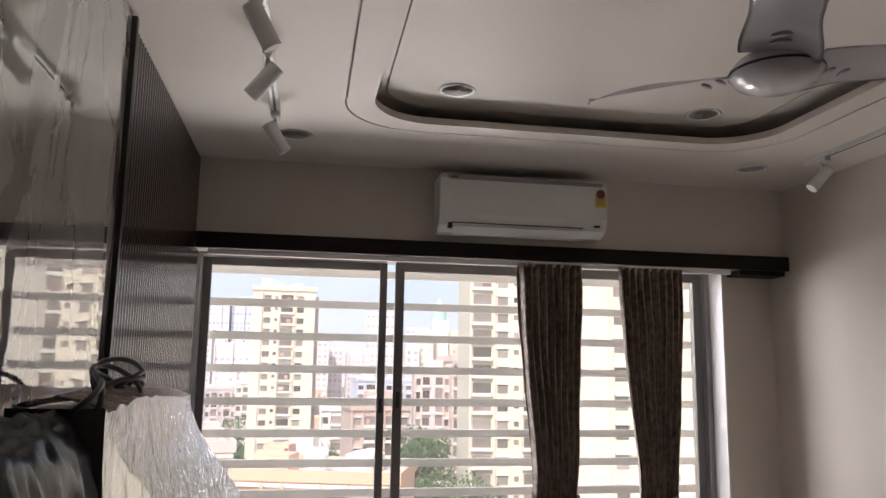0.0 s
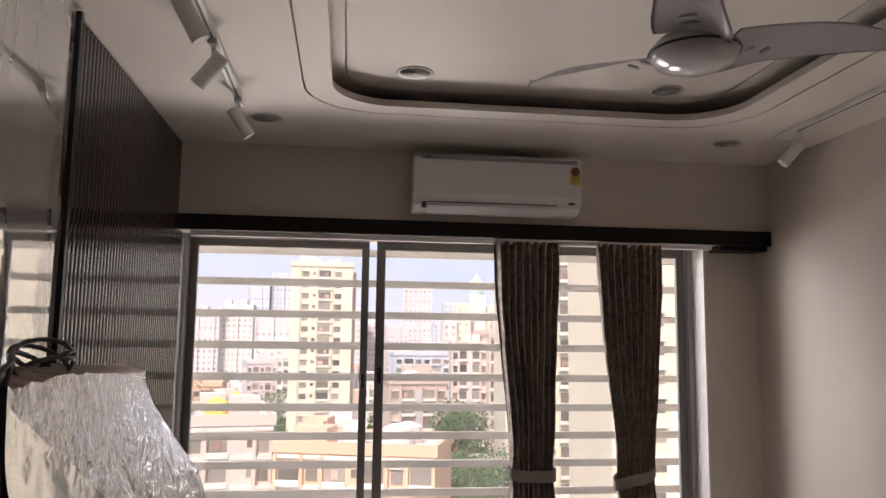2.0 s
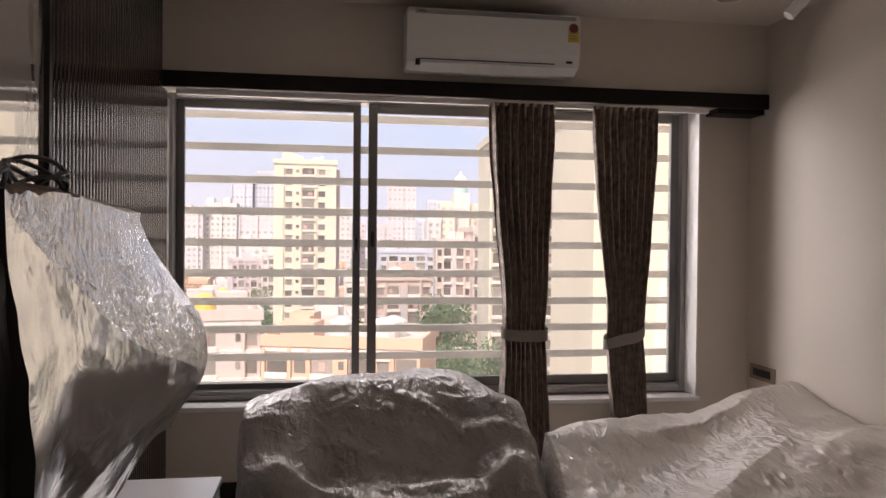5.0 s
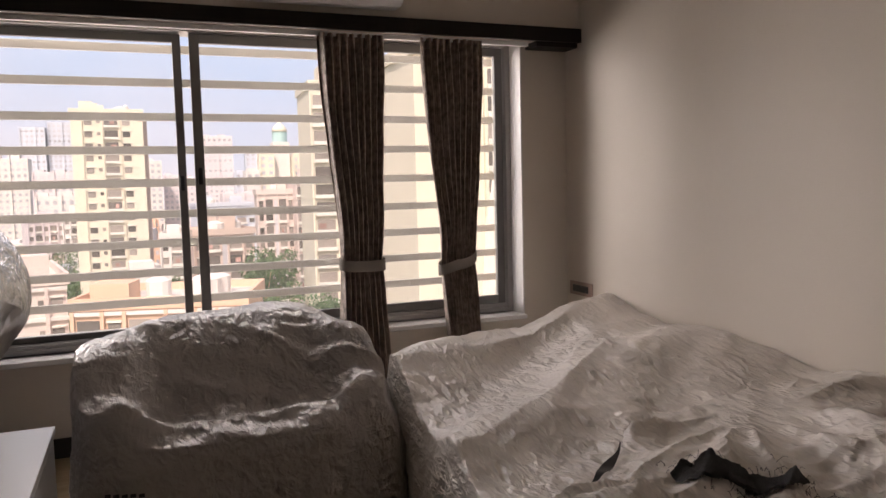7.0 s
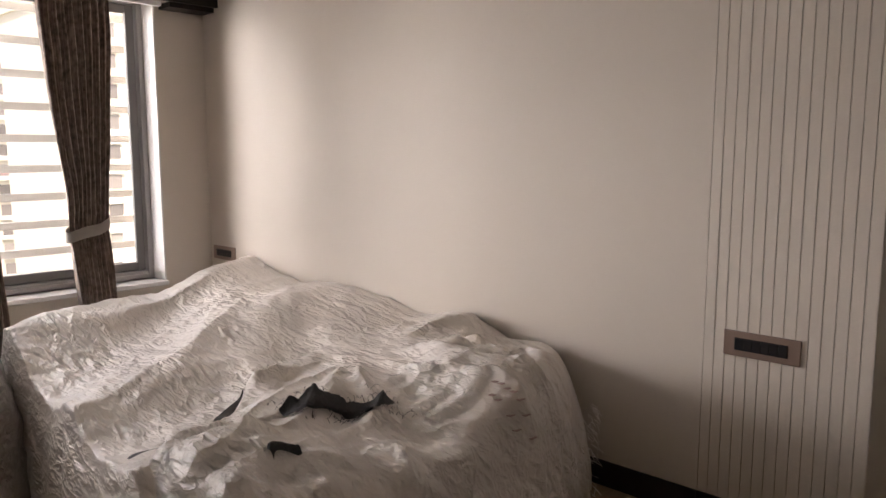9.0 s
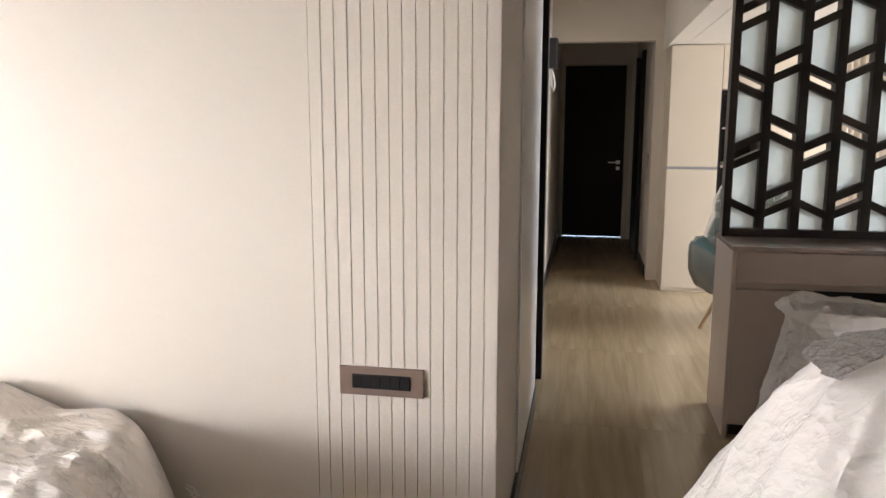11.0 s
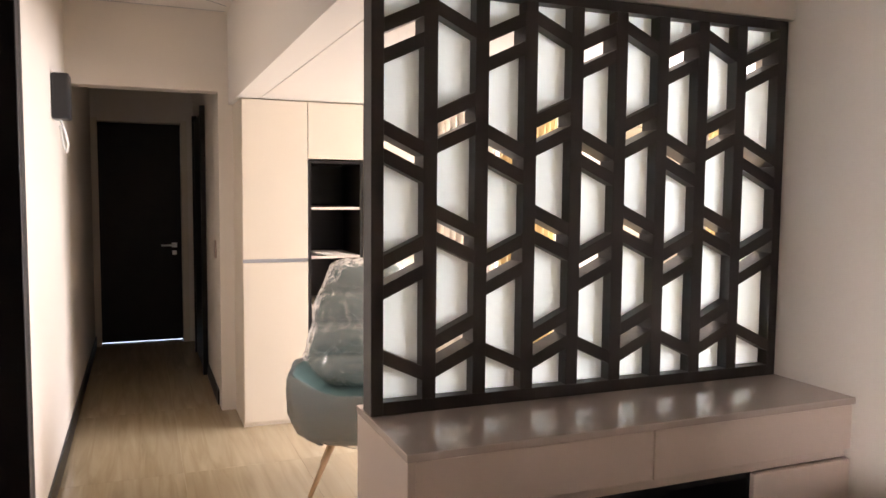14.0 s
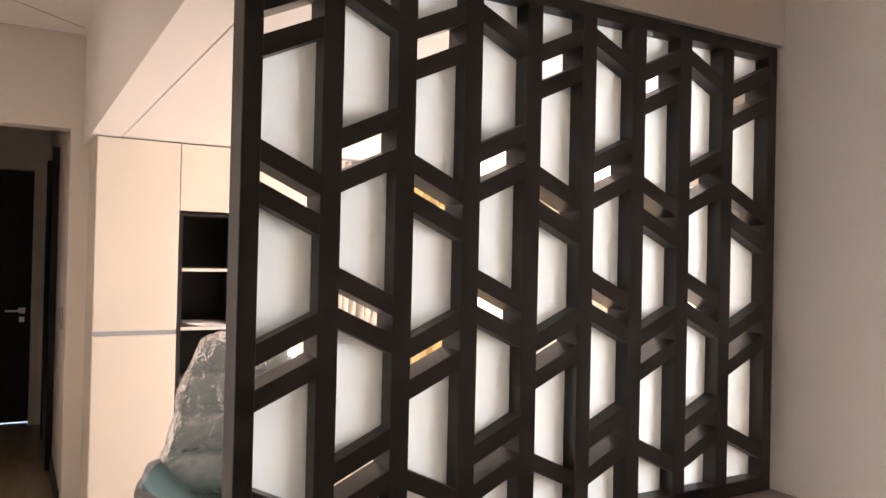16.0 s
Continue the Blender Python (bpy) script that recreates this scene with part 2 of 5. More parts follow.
def crumpled(name, color, rough, amount, stretch):
    """Sheeting with sharp fine creases at three sizes."""
    m, n, l, b = nodes_of(name)
    b.inputs["Roughness"].default_value = rough
    tc = n.new("ShaderNodeTexCoord")
    last = None
    for k, (sc, rot, h) in enumerate(((3.0, 35, 0.6), (6.5, -40, 0.5), (12, 15, 0.42), (10, 75, 0.42), (24, -20, 0.26), (47, 50, 0.12))):
        mp = n.new("ShaderNodeMapping")
        mp.inputs["Rotation"].default_value = (0, 0, radians(rot))
        mp.inputs["Scale"].default_value = (sc, sc * stretch, sc)
        l.new(tc.outputs["Object"], mp.inputs["Vector"])
        a = n.new("ShaderNodeTexNoise")
        a.inputs["Scale"].default_value, a.inputs["Detail"].default_value, a.inputs["Distortion"].default_value = 1.0, 1.5, 0.6
        l.new(mp.outputs[0], a.inputs["Vector"])
        d = n.new("ShaderNodeMath")
        d.operation = "SUBTRACT"
        d.inputs[1].default_value = 0.5
        l.new(a.outputs["Fac"], d.inputs[0])
        ab = n.new("ShaderNodeMath")
        ab.operation = "ABSOLUTE"
        l.new(d.outputs[0], ab.inputs[0])
        mu = n.new("ShaderNodeMath")
        mu.operation = "MULTIPLY"
        mu.inputs[1].default_value = -h
        l.new(ab.outputs[0], mu.inputs[0])
        if last is None:
            last = mu.outputs[0]
        else:
            ad = n.new("ShaderNodeMath")
            ad.operation = "ADD"
            l.new(last, ad.inputs[0]), l.new(mu.outputs[0], ad.inputs[1])
            last = ad.outputs[0]
    bp = n.new("ShaderNodeBump")
    bp.inputs["Strength"].default_value, bp.inputs["Distance"].default_value = 1.0, amount
    calm = n.new("ShaderNodeTexNoise")
    calm.inputs["Scale"].default_value, calm.inputs["Detail"].default_value = 3.4, 3
    l.new(tc.outputs["Object"], calm.inputs["Vector"])
    cm = n.new("ShaderNodeMapRange")
    cm.inputs["From Min"].default_value, cm.inputs["From Max"].default_value = 0.38, 0.62
    cm.inputs["To Min"].default_value, cm.inputs["To Max"].default_value = 0.42, 1.0
    l.new(calm.outputs["Fac"], cm.inputs["Value"])
    l.new(cm.outputs[0], bp.inputs["Strength"])
    l.new(last, bp.inputs["Height"])
    l.new(bp.outputs[0], b.inputs["Normal"])
    st = n.new("ShaderNodeTexNoise")
    st.inputs["Scale"].default_value, st.inputs["Detail"].default_value = 3.0, 5
    l.new(tc.outputs["Object"], st.inputs["Vector"])
    r = n.new("ShaderNodeMapRange")
    r.inputs["To Min"].default_value, r.inputs["To Max"].default_value = 0.88, 1.1
    l.new(st.outputs["Fac"], r.inputs["Value"])
    v = n.new("ShaderNodeVectorMath")
    v.operation = "SCALE"
    v.inputs[0].default_value = color
    l.new(r.outputs[0], v.inputs["Scale"])
    l.new(v.outputs[0], b.inputs["Base Color"])
    return m


SHEET = crumpled("dust_sheet", (0.78, 0.733, 0.685), 0.31, 0.105, 0.42)
# darker copy of the dust sheet, with the armchair's shade in its colour
SHADED_SHEET = crumpled("shaded_dust_sheet", (0.42, 0.39, 0.365), 0.28, 0.105, 0.42)
FOAM = crumpled("foam_sheet", (0.83, 0.79, 0.76), 0.45, 0.06, 0.5)
MARBLE, TILE, CURTAIN, GLASS = marble(), floor_tile(), curtain_cloth(), glass()
FILM = film("clear_plastic_film", 0.22, (1.0, 0.80, 0.67), 0.18, 0.03, 20, 0.85, 1.5)
THINFILM = film("thin_wrap", 0.78, (0.85, 0.88, 0.87), 0.1, 0.05, 11, 0.2, 1.5)
FILM_SMOOTH = film("smooth_plastic_film", 0.20, (0.82, 0.69, 0.61), 0.2, 0.01, 6, 0.65, 1.4)
FROST = film("frosted_acrylic", 0.0, (0.93, 0.99, 1.0), 0.4, 0.0005, 8, 0.94, 1.25)
BUBBLE = film("bubble_wrap", 0.25, (0.78, 0.77, 0.75), 0.12, 0.03, 60, 0.4, 1.6)


DARK.node_tree.nodes["Principled BSDF"].inputs["Specular IOR Level"].default_value = 0.2

# ---- mesh tools ----
def mesh_of(bm, name, mat, smooth=False):
    me = bpy.data.meshes.new(name)
    bm.normal_update()
    bm.to_mesh(me)
    bm.free()
    me.materials.append(mat)
    if smooth:
        for p in me.polygons:
            p.use_smooth = True
    return me


def part(name, bm, mat, parent=None, label="", smooth=False):
    ob = new(name, mesh_of(bm, name, mat, smooth))
    if parent:
        ob.parent = parent
    if label:
        ob["label"] = label
    return ob


def thing(name, label, category, at=(0, 0, 0), rz=0, group=""):
    ob = new(name)
    ob.matrix_world = pose(*at, 0, 0, rz)
    bpy.context.view_layer.update()
    return tagged(ob, label, category, group)


def box(x0, x1, y0, y1, z0, z1, bevel=0.0, bm=None):
    bm = bm or bmesh.new()
    v = [bm.verts.new((x, y, z)) for x in (x0, x1) for y in (y0, y1) for z in (z0, z1)]
    fs = [bm.faces.new([v[i] for i in f]) for f in ((0, 1, 3, 2), (4, 6, 7, 5), (0, 4, 5, 1), (2, 3, 7, 6), (0, 2, 6, 4), (1, 5, 7, 3))]
    if bevel:
        es = list({e for f in fs for e in f.edges})
        bmesh.ops.bevel(bm, geom=es, offset=bevel, segments=2, affect="EDGES", profile=0.5)
    return bm


def prism(loop, lo, hi, axis="z", bm=None, cap=True):
    """A loop of 2D points drawn out from lo to hi along an axis."""
    bm = bm or bmesh.new()
    place = {"z": lambda a, b, c: (a, b, c), "x": lambda a, b, c: (c, a, b), "y": lambda a, b, c: (a, c, b)}[axis]
    r = [[bm.verts.new(place(a, b, c)) for a, b in loop] for c in (lo, hi)]
    k = len(loop)
    for i in range(k):
        bm.faces.new((r[0][i], r[0][(i + 1) % k], r[1][(i + 1) % k], r[1][i]))
    if cap:
        bm.faces.new(r[0][::-1]), bm.faces.new(r[1])
    bmesh.ops.recalc_face_normals(bm, faces=bm.faces)
    return bm


def turned(profile, seg=24, bm=None, m=None):
    """A profile of (radius, z) turned about z."""
    bm = bm or bmesh.new()
    rings = []
    for r, z in profile:
        ring = [bm.verts.new((r * math.cos(2 * math.pi * i / seg), r * math.sin(2 * math.pi * i / seg), z)) for i in range(seg)]
        rings.append(ring)
    for a, b in zip(rings, rings[1:]):
        for i in range(seg):
            bm.faces.new((a[i], a[(i + 1) % seg], b[(i + 1) % seg], b[i]))
    bm.faces.new(rings[0][::-1]), bm.faces.new(rings[-1])
    if m:
        bmesh.ops.transform(bm, matrix=m, verts=bm.verts)
    return bm


def tube(points, r, seg=8, bm=None):
    bm = bm or bmesh.new()
    rings = []
    for i, p in enumerate(points):
        p = Vector(p)
        d = (Vector(points[min(i + 1, len(points) - 1)]) - Vector(points[max(i - 1, 0)])).normalized()
        u = d.orthogonal().normalized() if abs(d.z) > 0.9 else d.cross(Vector((0, 0, 1))).normalized()
        w = d.cross(u)
        rr = r[i] if isinstance(r, (list, tuple)) else r
        rings.append([bm.verts.new(p + rr * (u * math.cos(2 * math.pi * k / seg) + w * math.sin(2 * math.pi * k / seg))) for k in range(seg)])
    for a, b in zip(rings, rings[1:]):
        for k in range(seg):
            bm.faces.new((a[k], a[(k + 1) % seg], b[(k + 1) % seg], b[k]))
    bm.faces.new(rings[0][::-1]), bm.faces.new(rings[-1])
    bmesh.ops.recalc_face_normals(bm, faces=bm.faces)
    return bm


def sheet(fn, nu, nv):
    """A grid of nu by nv points, each from fn(u, v) with u and v from 0 to 1."""
    bm = bmesh.new()
    g = [[bm.verts.new(fn(i / (nu - 1), j / (nv - 1))) for j in range(nv)] for i in range(nu)]
    for i in range(nu - 1):
        for j in range(nv - 1):
            bm.faces.new((g[i][j], g[i + 1][j], g[i + 1][j + 1], g[i][j + 1]))
    return bm


def structure(name, bm, mat, label, category, smooth=False):
    return tagged(part(name, bm, mat, None, "", smooth), label, category, kind="structure")


def rounded(x0, x1, y0, y1, r, k=10):
    pts = []
    for cx, cy, a in ((x1 - r, y1 - r, 0), (x0 + r, y1 - r, 90), (x0 + r, y0 + r, 180), (x1 - r, y0 + r, 270)):
        for i in range(k + 1):
            t = radians(a + 90 * i / k)
            pts.append((cx + r * math.cos(t), cy + r * math.sin(t)))
    return pts


def ring_plate(outer, inner, z0, z1):
    """A flat ring between two loops of as many points."""
    bm = bmesh.new()
    k = len(outer)
    vs = [[bm.verts.new((a, b, z)) for a, b in loop] for z in (z0, z1) for loop in (outer, inner)]
    for i in range(k):
        j = (i + 1) % k
        bm.faces.new((vs[0][i], vs[1][i], vs[1][j], vs[0][j]))
        bm.faces.new((vs[2][i], vs[2][j], vs[3][j], vs[3][i]))
        bm.faces.new((vs[1][i], vs[3][i], vs[3][j], vs[1][j]))
        bm.faces.new((vs[0][i], vs[0][j], vs[2][j], vs[2][i]))
    bmesh.ops.recalc_face_normals(bm, faces=bm.faces)
    return bm


def wrinkle(x, y, z, f, seed=0.0):
    """Sharp-crested folds, about -1 to 1."""
    p = Vector((x * f + seed, y * f - seed, z * f))
    a = 1 - 2 * abs(noise.noise(p))
    b = 1 - 2 * abs(noise.noise(p * 2.3 + Vector((3, 1, 2))))
    return 0.65 * a + 0.35 * b - 0.5


def smoothstep(a, b, x):
    t = min(1, max(0, (x - a) / (b - a)))
    return t * t * (3 - 2 * t)


# ---- large structure ----
XL, XR, YW, YB, YS = 0.37, 3.615, 3.85, 3.70, -2.16     # left wall, right wall, window wall, beam, south wall
ZC, ZI, ZD = 2.582, 2.672, 2.0                          # ceiling, raised ceiling, dining soffit

structure("floor", box(XL - 0.2, 12.6, -4.6, 4.1, -0.12, -0.002), BED, "beige grout under glossy beige floor tiles", "floor")

structure("wall_west", box(XL - 0.15, XL, YS - 0.15, YB, 0, 2.9), PAINT, "painted wall behind the marble panel", "wall")
wall_n = bmesh.new()
box(XL - 0.15, 0.36, YW, 4.12, 0, 2.9, bm=wall_n)
box(3.285, XR + 0.15, YW, 4.12, 0, 2.9, bm=wall_n)
box(0.36, 3.285, YW, 4.12, 0, 0.5, bm=wall_n)
box(0.36, 3.285, YW, 4.12, 2.16, 2.9, bm=wall_n)
structure("wall_north", wall_n, PAINT, "beige painted window wall", "wall")
structure("beam", box(XL, XR, YB, YW, 2.12, 2.9), PAINT, "beige painted beam above the window", "beam")
structure("wall_east", box(XR, XR + 0.13, 0.605, YW, 0, 2.9), PAINT, "plain beige painted side wall", "wall")
groove_wall = structure("wall_grooved", box(XR + 0.0035, XR + 0.13, 0.083, 0.605, 0, 2.9), PAINT, "beige wall end with vertical grooves", "wall")
structure("wall_lobby", box(XR + 0.131, 5.20, 0.084, 0.24, 0, 2.9), PAINT, "beige painted lobby wall", "wall")
# lighter stretch of the lobby wall, put in as a thin white slab
structure("wall_strip", box(4.25, 5.198, 0.074, 0.0835, 0.101, ZC - 0.002, 0.002), WHITEP, "glossy white strip on the lobby wall beside the door", "wall panel")
# unseen block added behind the side door against light leaks
structure("door_light_stop", box(5.14, 5.659, 0.245, 0.33, 0, 2.9), PAINT, "unseen wall added to stop light leaking in behind the side door", "wall")
structure("wall_lobby_far", box(5.66, 11.1, 0.185, 0.33, 0, 2.9), PAINT, "beige painted corridor wall", "wall")
structure("wall_south", box(XL - 0.15, 5.42, YS - 0.14, YS, 0, 2.9), PAINT, "plain painted wall behind the console", "wall")
structure("wall_dining_side", box(5.28, 5.42, -4.5, YS - 0.14, 0, 2.9), PAINT, "plain dining wall", "wall")
ws = bmesh.new()
box(5.42, 5.6, -4.45, -4.3, 0, 2.9, bm=ws), box(8.2, 8.75, -4.45, -4.3, 0, 2.9, bm=ws)
box(5.6, 8.2, -4.45, -4.3, 0, 0.45, bm=ws), box(5.6, 8.2, -4.45, -4.3, 2.0, 2.9, bm=ws)
# unseen slab, added to hold back direct sun from the dining window
structure("sunshade", box(5.3, 8.5, -5.42, -4.45, 2.03, 2.13), CONCRETE, "unseen concrete slab added to limit sun through the dining window", "sunshade")
structure("wall_dining_south", ws, PAINT, "dining wall with a wide window opening", "wall")
structure("wall_dining_east", box(8.62, 8.75, -4.3, -0.83, 0, 2.9), PAINT, "wall behind the dining cabinets", "wall")
structure("wall_corridor_right", box(8.48, 11.1, -0.83, -0.695, 0, 2.9), PAINT, "beige corridor wall with a dark door", "wall")
structure("lintel", box(8.48, 8.62, -0.695, 0.185, 2.08, 2.9), PAINT, "beige lintel over the corridor mouth", "lintel")
ew = bmesh.new()
box(10.97, 11.1, 0.135, 0.185, 0, 2.9, bm=ew), box(10.97, 11.1, -0.695, -0.585, 0, 2.9, bm=ew), box(10.97, 11.1, -0.585, 0.135, 2.07, 2.9, bm=ew)
structure("wall_corridor_end", ew, PAINT, "corridor end wall round the door", "wall")

# ceilings
OUT = rounded(XL, XR, -1.2, YB, 0.001)
HOLE, GROOVE_IN, GROOVE_OUT = (rounded(1.18 - d, 2.95 + d, 0.1 - d, 2.95 + d, 0.26 + d * 0.6) for d in (0.0, 0.108, 0.117))
structure("ceiling", ring_plate(OUT, GROOVE_OUT, ZC, ZC + 0.03), CEIL, "white plaster ceiling border", "ceiling")
structure("ceiling_inner_border", ring_plate(GROOVE_IN, HOLE, ZC, ZC + 0.03), CEIL, "white plaster lip round the raised ceiling", "ceiling")
structure("ceiling_backing", ring_plate(rounded(1.0, 3.14, -0.1, 3.11, 0.3), rounded(1.07, 3.07, -0.03, 3.04, 0.3), ZC + 0.03, ZC + 0.05), CEIL, "plaster behind the ceiling groove", "ceiling")
ig = [rounded(1.235 - d, 2.90 + d, 0.15 - d, 2.985 + d, 0.2) for d in (0.0, 0.006)]
structure("ceiling_raised", prism(ig[0], ZI, ZI + 0.03), CEIL, "raised white plaster ceiling panel", "ceiling")
structure("ceiling_raised_border", ring_plate(rounded(0.98, 3.2, -0.15, 3.18, 0.2), ig[1], ZI, ZI + 0.03), CEIL, "border of the raised ceiling", "ceiling")
structure("ceiling_void", box(XL, XR, -1.2, YB, ZI + 0.035, ZI + 0.06), CEIL, "slab above the raised ceiling", "ceiling")
structure("ceiling_south", box(XL, XR + 1.64, YS, -1.2, ZC, ZC + 0.1), CEIL, "white plaster ceiling", "ceiling")
structure("ceiling_lobby", box(XR, 8.48, -1.2, 0.185, ZC, ZC + 0.1), CEIL, "white lobby ceiling with thin grooves", "ceiling")
structure("ceiling_corridor", box(8.62, 11.1, -0.695, 0.185, 2.36, 2.46), CEIL, "shaded corridor ceiling", "ceiling")
so = bmesh.new()
box(5.40, 8.62, -0.893, -0.758, ZD, 2.9, bm=so), box(5.40, 8.62, -4.3, -0.899, ZD, 2.9, bm=so), box(5.40, 8.62, -0.899, -0.893, ZD + 0.006, 2.9, bm=so)
structure("ceiling_dining", so, CEIL, "lowered white dining ceiling with a groove", "ceiling")
structure("beam_over_screen", box(5.26, 5.40, YS, -0.758, ZD + 0.003, 2.9), PAINT, "painted beam over the lattice screen", "beam")

# ---- left wall: marble and ribs ----
for y0, y1 in ((-2.1, 0.62), (0.623, 2.112)):
    structure("marble_panel", box(XL, XL + 0.035, y0, y1, 0, ZC, 0.001), MARBLE, "polished white marble wall panel with grey veins", "wall panel")
structure("trim", box(XL, XL + 0.05, 2.114, 2.135, 0, ZC - 0.01), BLACK, "black edge profile beside the marble", "trim")
rib_panel = structure("ribbed_panel", box(XL, XL + 0.02, 2.137, YW, 0, ZC - 0.004), DARK, "dark brown ribbed wooden wall panel", "wall panel")
RP = 0.036
rib_mesh = mesh_of(prism([(0.0050 * math.sin(math.pi * k / 8) ** 0.8 if 0 < k < 8 else 0.0, 0.0155 * math.cos(math.pi * k / 8)) for k in range(9)], 0.0, ZC - 0.006, cap=False), "rib", RIB, True)
for k in range(int((YW - 2.14) / RP)):
    o = new("rib", rib_mesh)
    o.location = (XL + 0.02, 2.153 + RP * k, 0.0)
    o.parent = rib_panel

# ---- window ----
win = structure("window_1", box(0.36, 3.285, 3.93, 4.12, 0.497, 0.503), ALU, "wide sliding aluminium window, closed", "window")


def frame_bars(name, x0, x1, z0, z1, y0, y1, w, mat, parent, bottom=None):
    bm = bmesh.new()
    box(x0, x0 + w, y0, y1, z0, z1, 0.003, bm), box(x1 - w, x1, y0, y1, z0, z1, 0.003, bm)
    box(x0 + w, x1 - w, y0, y1, z1 - w, z1, 0.003, bm), box(x0 + w, x1 - w, y0, y1, z0, z0 + (bottom or w), 0.003, bm)
    return part(name, bm, mat, parent)


frame_bars("window_frame", 0.362, 3.283, 0.504, 2.158, 3.955, 4.115, 0.035, ALU, win, 0.03)
for i in range(3):
    part("track", box(0.4, 3.245, 3.962 + 0.045 * i, 3.97 + 0.045 * i, 0.532, 0.552), ALU, win)
frame_bars("sash", 0.398, 1.385, 0.545, 2.12, 4.035, 4.065, 0.042, GREYFRAME, win, 0.035)
part("pane", box(0.44, 1.343, 4.048, 4.053, 0.58, 2.078), GLASS, win).visible_shadow = False
frame_bars("sash", 1.425, 3.243, 0.555, 2.12, 3.985, 4.015, 0.05, GREYFRAME, win, 0.05)
part("pane", box(1.475, 3.193, 3.998, 4.003, 0.605, 2.07), GLASS, win).visible_shadow = False
lat = part("latch", box(1.438, 1.462, 3.955, 3.985, 1.33, 1.42, 0.006), BLACKP, win)
part("latch", box(1.35, 1.372, 4.018, 4.035, 1.3, 1.38, 0.006), BLACKP, win)
structure("window_sill", box(0.36, 3.30, 3.80, 3.954, 0.475, 0.503, 0.006), WHITEP, "white stone window sill", "sill")
rv = bmesh.new()
box(3.279, 3.288, 3.815, 3.954, 0.504, 2.13, bm=rv), box(0.371, 0.378, 3.86, 3.954, 0.504, 2.1, bm=rv)
structure("window_reveal", rv, WHITEP, "white window reveal", "reveal")
grille = tagged(thing("window_grille", "grey horizontal flat-bar safety grille outside the window", "grille"), kind="")
slat_me = mesh_of(box(-1.75, 1.75, -0.012, 0.012, -0.022, 0.022, 0.003), "slat", SLAT)
for z in (2.085, 1.901, 1.713, 1.53, 1.348, 1.172, 1.008, 0.845, 0.682, 0.522):
    sl = new("slat", slat_me)
    sl.matrix_world = pose(1.75, 4.3, z)
    sl.parent = grille
for x in (0.12, 3.36):
    part("upright", box(x - 0.015, x + 0.015, 4.314, 4.345, 0.35, 2.3), SLAT, grille)

fin = bmesh.new()
prism([(4.13, 0.2), (4.62, 0.2), (4.60, 0.6), (4.52, 1.0), (4.40, 1.35), (4.37, 1.6), (4.37, 2.5), (4.13, 2.5)], 3.37, 3.52, "x", fin)
structure("outer_fin", fin, CONCRETE, "beige rendered side fin outside the window", "facade")
structure("outer_ledge", box(-0.3, 3.9, 4.13, 4.42, 0.2, 0.32), CONCRETE, "rendered ledge outside the window", "facade")

# pelmet and curtains
pel = thing("pelmet", "dark wooden curtain pelmet across the window wall", "pelmet")
part("board", box(XL + 0.03, XR - 0.002, 3.665, 3.690, 2.115, 2.195, 0.002), DARK, pel)
part("top", box(XL + 0.03, XR - 0.002, 3.690, 3.699, 2.15, 2.195), DARK, pel)
part("end_block", box(3.33, XR - 0.01, 3.70, 3.84, 2.09, 2.12), DARK, pel)
part("curtain_rail", box(0.45, 3.3, 3.745, 3.775, 2.095, 2.12), WHITE, pel)


def curtain(name, top0, top1, tie0, tie1, bot0, bot1, tie_z, base, seed):
    th = thing(name, "grey-brown striped woven curtain gathered by a tieback", "curtain", group="curtains")
    folds = 9

    def cloth(u, v):
        z = 2.108 + (base - 2.108) * v
        if z > tie_z:
            k = smoothstep(2.1, tie_z, z) ** 1.15
            a, b = top0 + (tie0 - top0) * k, top1 + (tie1 - top1) * k
        else:
            k = smoothstep(tie_z, base, z) ** 0.7
            a, b = tie0 + (bot0 - tie0) * k, tie1 + (bot1 - tie1) * k
        pinch = smoothstep(2.1, 2.0, z)
        amp = 0.012 + 0.022 * pinch
        y = 3.735 + amp * math.sin(folds * 2 * math.pi * u + seed + 0.6 * math.sin(z * 2)) + 0.008 * math.sin(23 * u * 2 + z * 3 + seed)
        y += 0.012 * noise.noise(Vector((u * 6, z * 2.0, seed)))
        near = math.exp(-((z - tie_z) / 0.08) ** 2)
        y += (3.745 - y) * 0.55 * near
        wob = 0.006 * noise.noise(Vector((u * 3, z * 4, seed + 5)))
        return (a + (b - a) * u + wob, y, z)
    part("cloth", sheet(cloth, 150, 90), CURTAIN, th, smooth=True)

    def band(u, v):
        a = 2 * math.pi * u
        cx, w = (tie0 + tie1) / 2, (tie1 - tie0) / 2 + 0.012
        s = math.copysign(abs(math.cos(a)) ** 0.6, math.cos(a))
        slope = 0.035 * math.cos(a) * (1 if seed > 2 else -0.3)
        return (cx + w * s, 3.745 + 0.052 * math.sin(a), tie_z - 0.03 + 0.06 * v + slope + 0.01 * math.sin(a) - 0.012 * math.sin(math.pi * u) ** 2)
    part("tieback", sheet(band, 48, 4), TIE, th, "plain taupe tieback band", smooth=True)
    return th


curtain("curtain", 2.05, 2.415, 2.14, 2.375, 2.10, 2.42, 0.885, 0.02, 1.0)
curtain("curtain", 2.62, 2.995, 2.715, 2.925, 2.765, 2.96, 0.862, 0.02, 3.7)

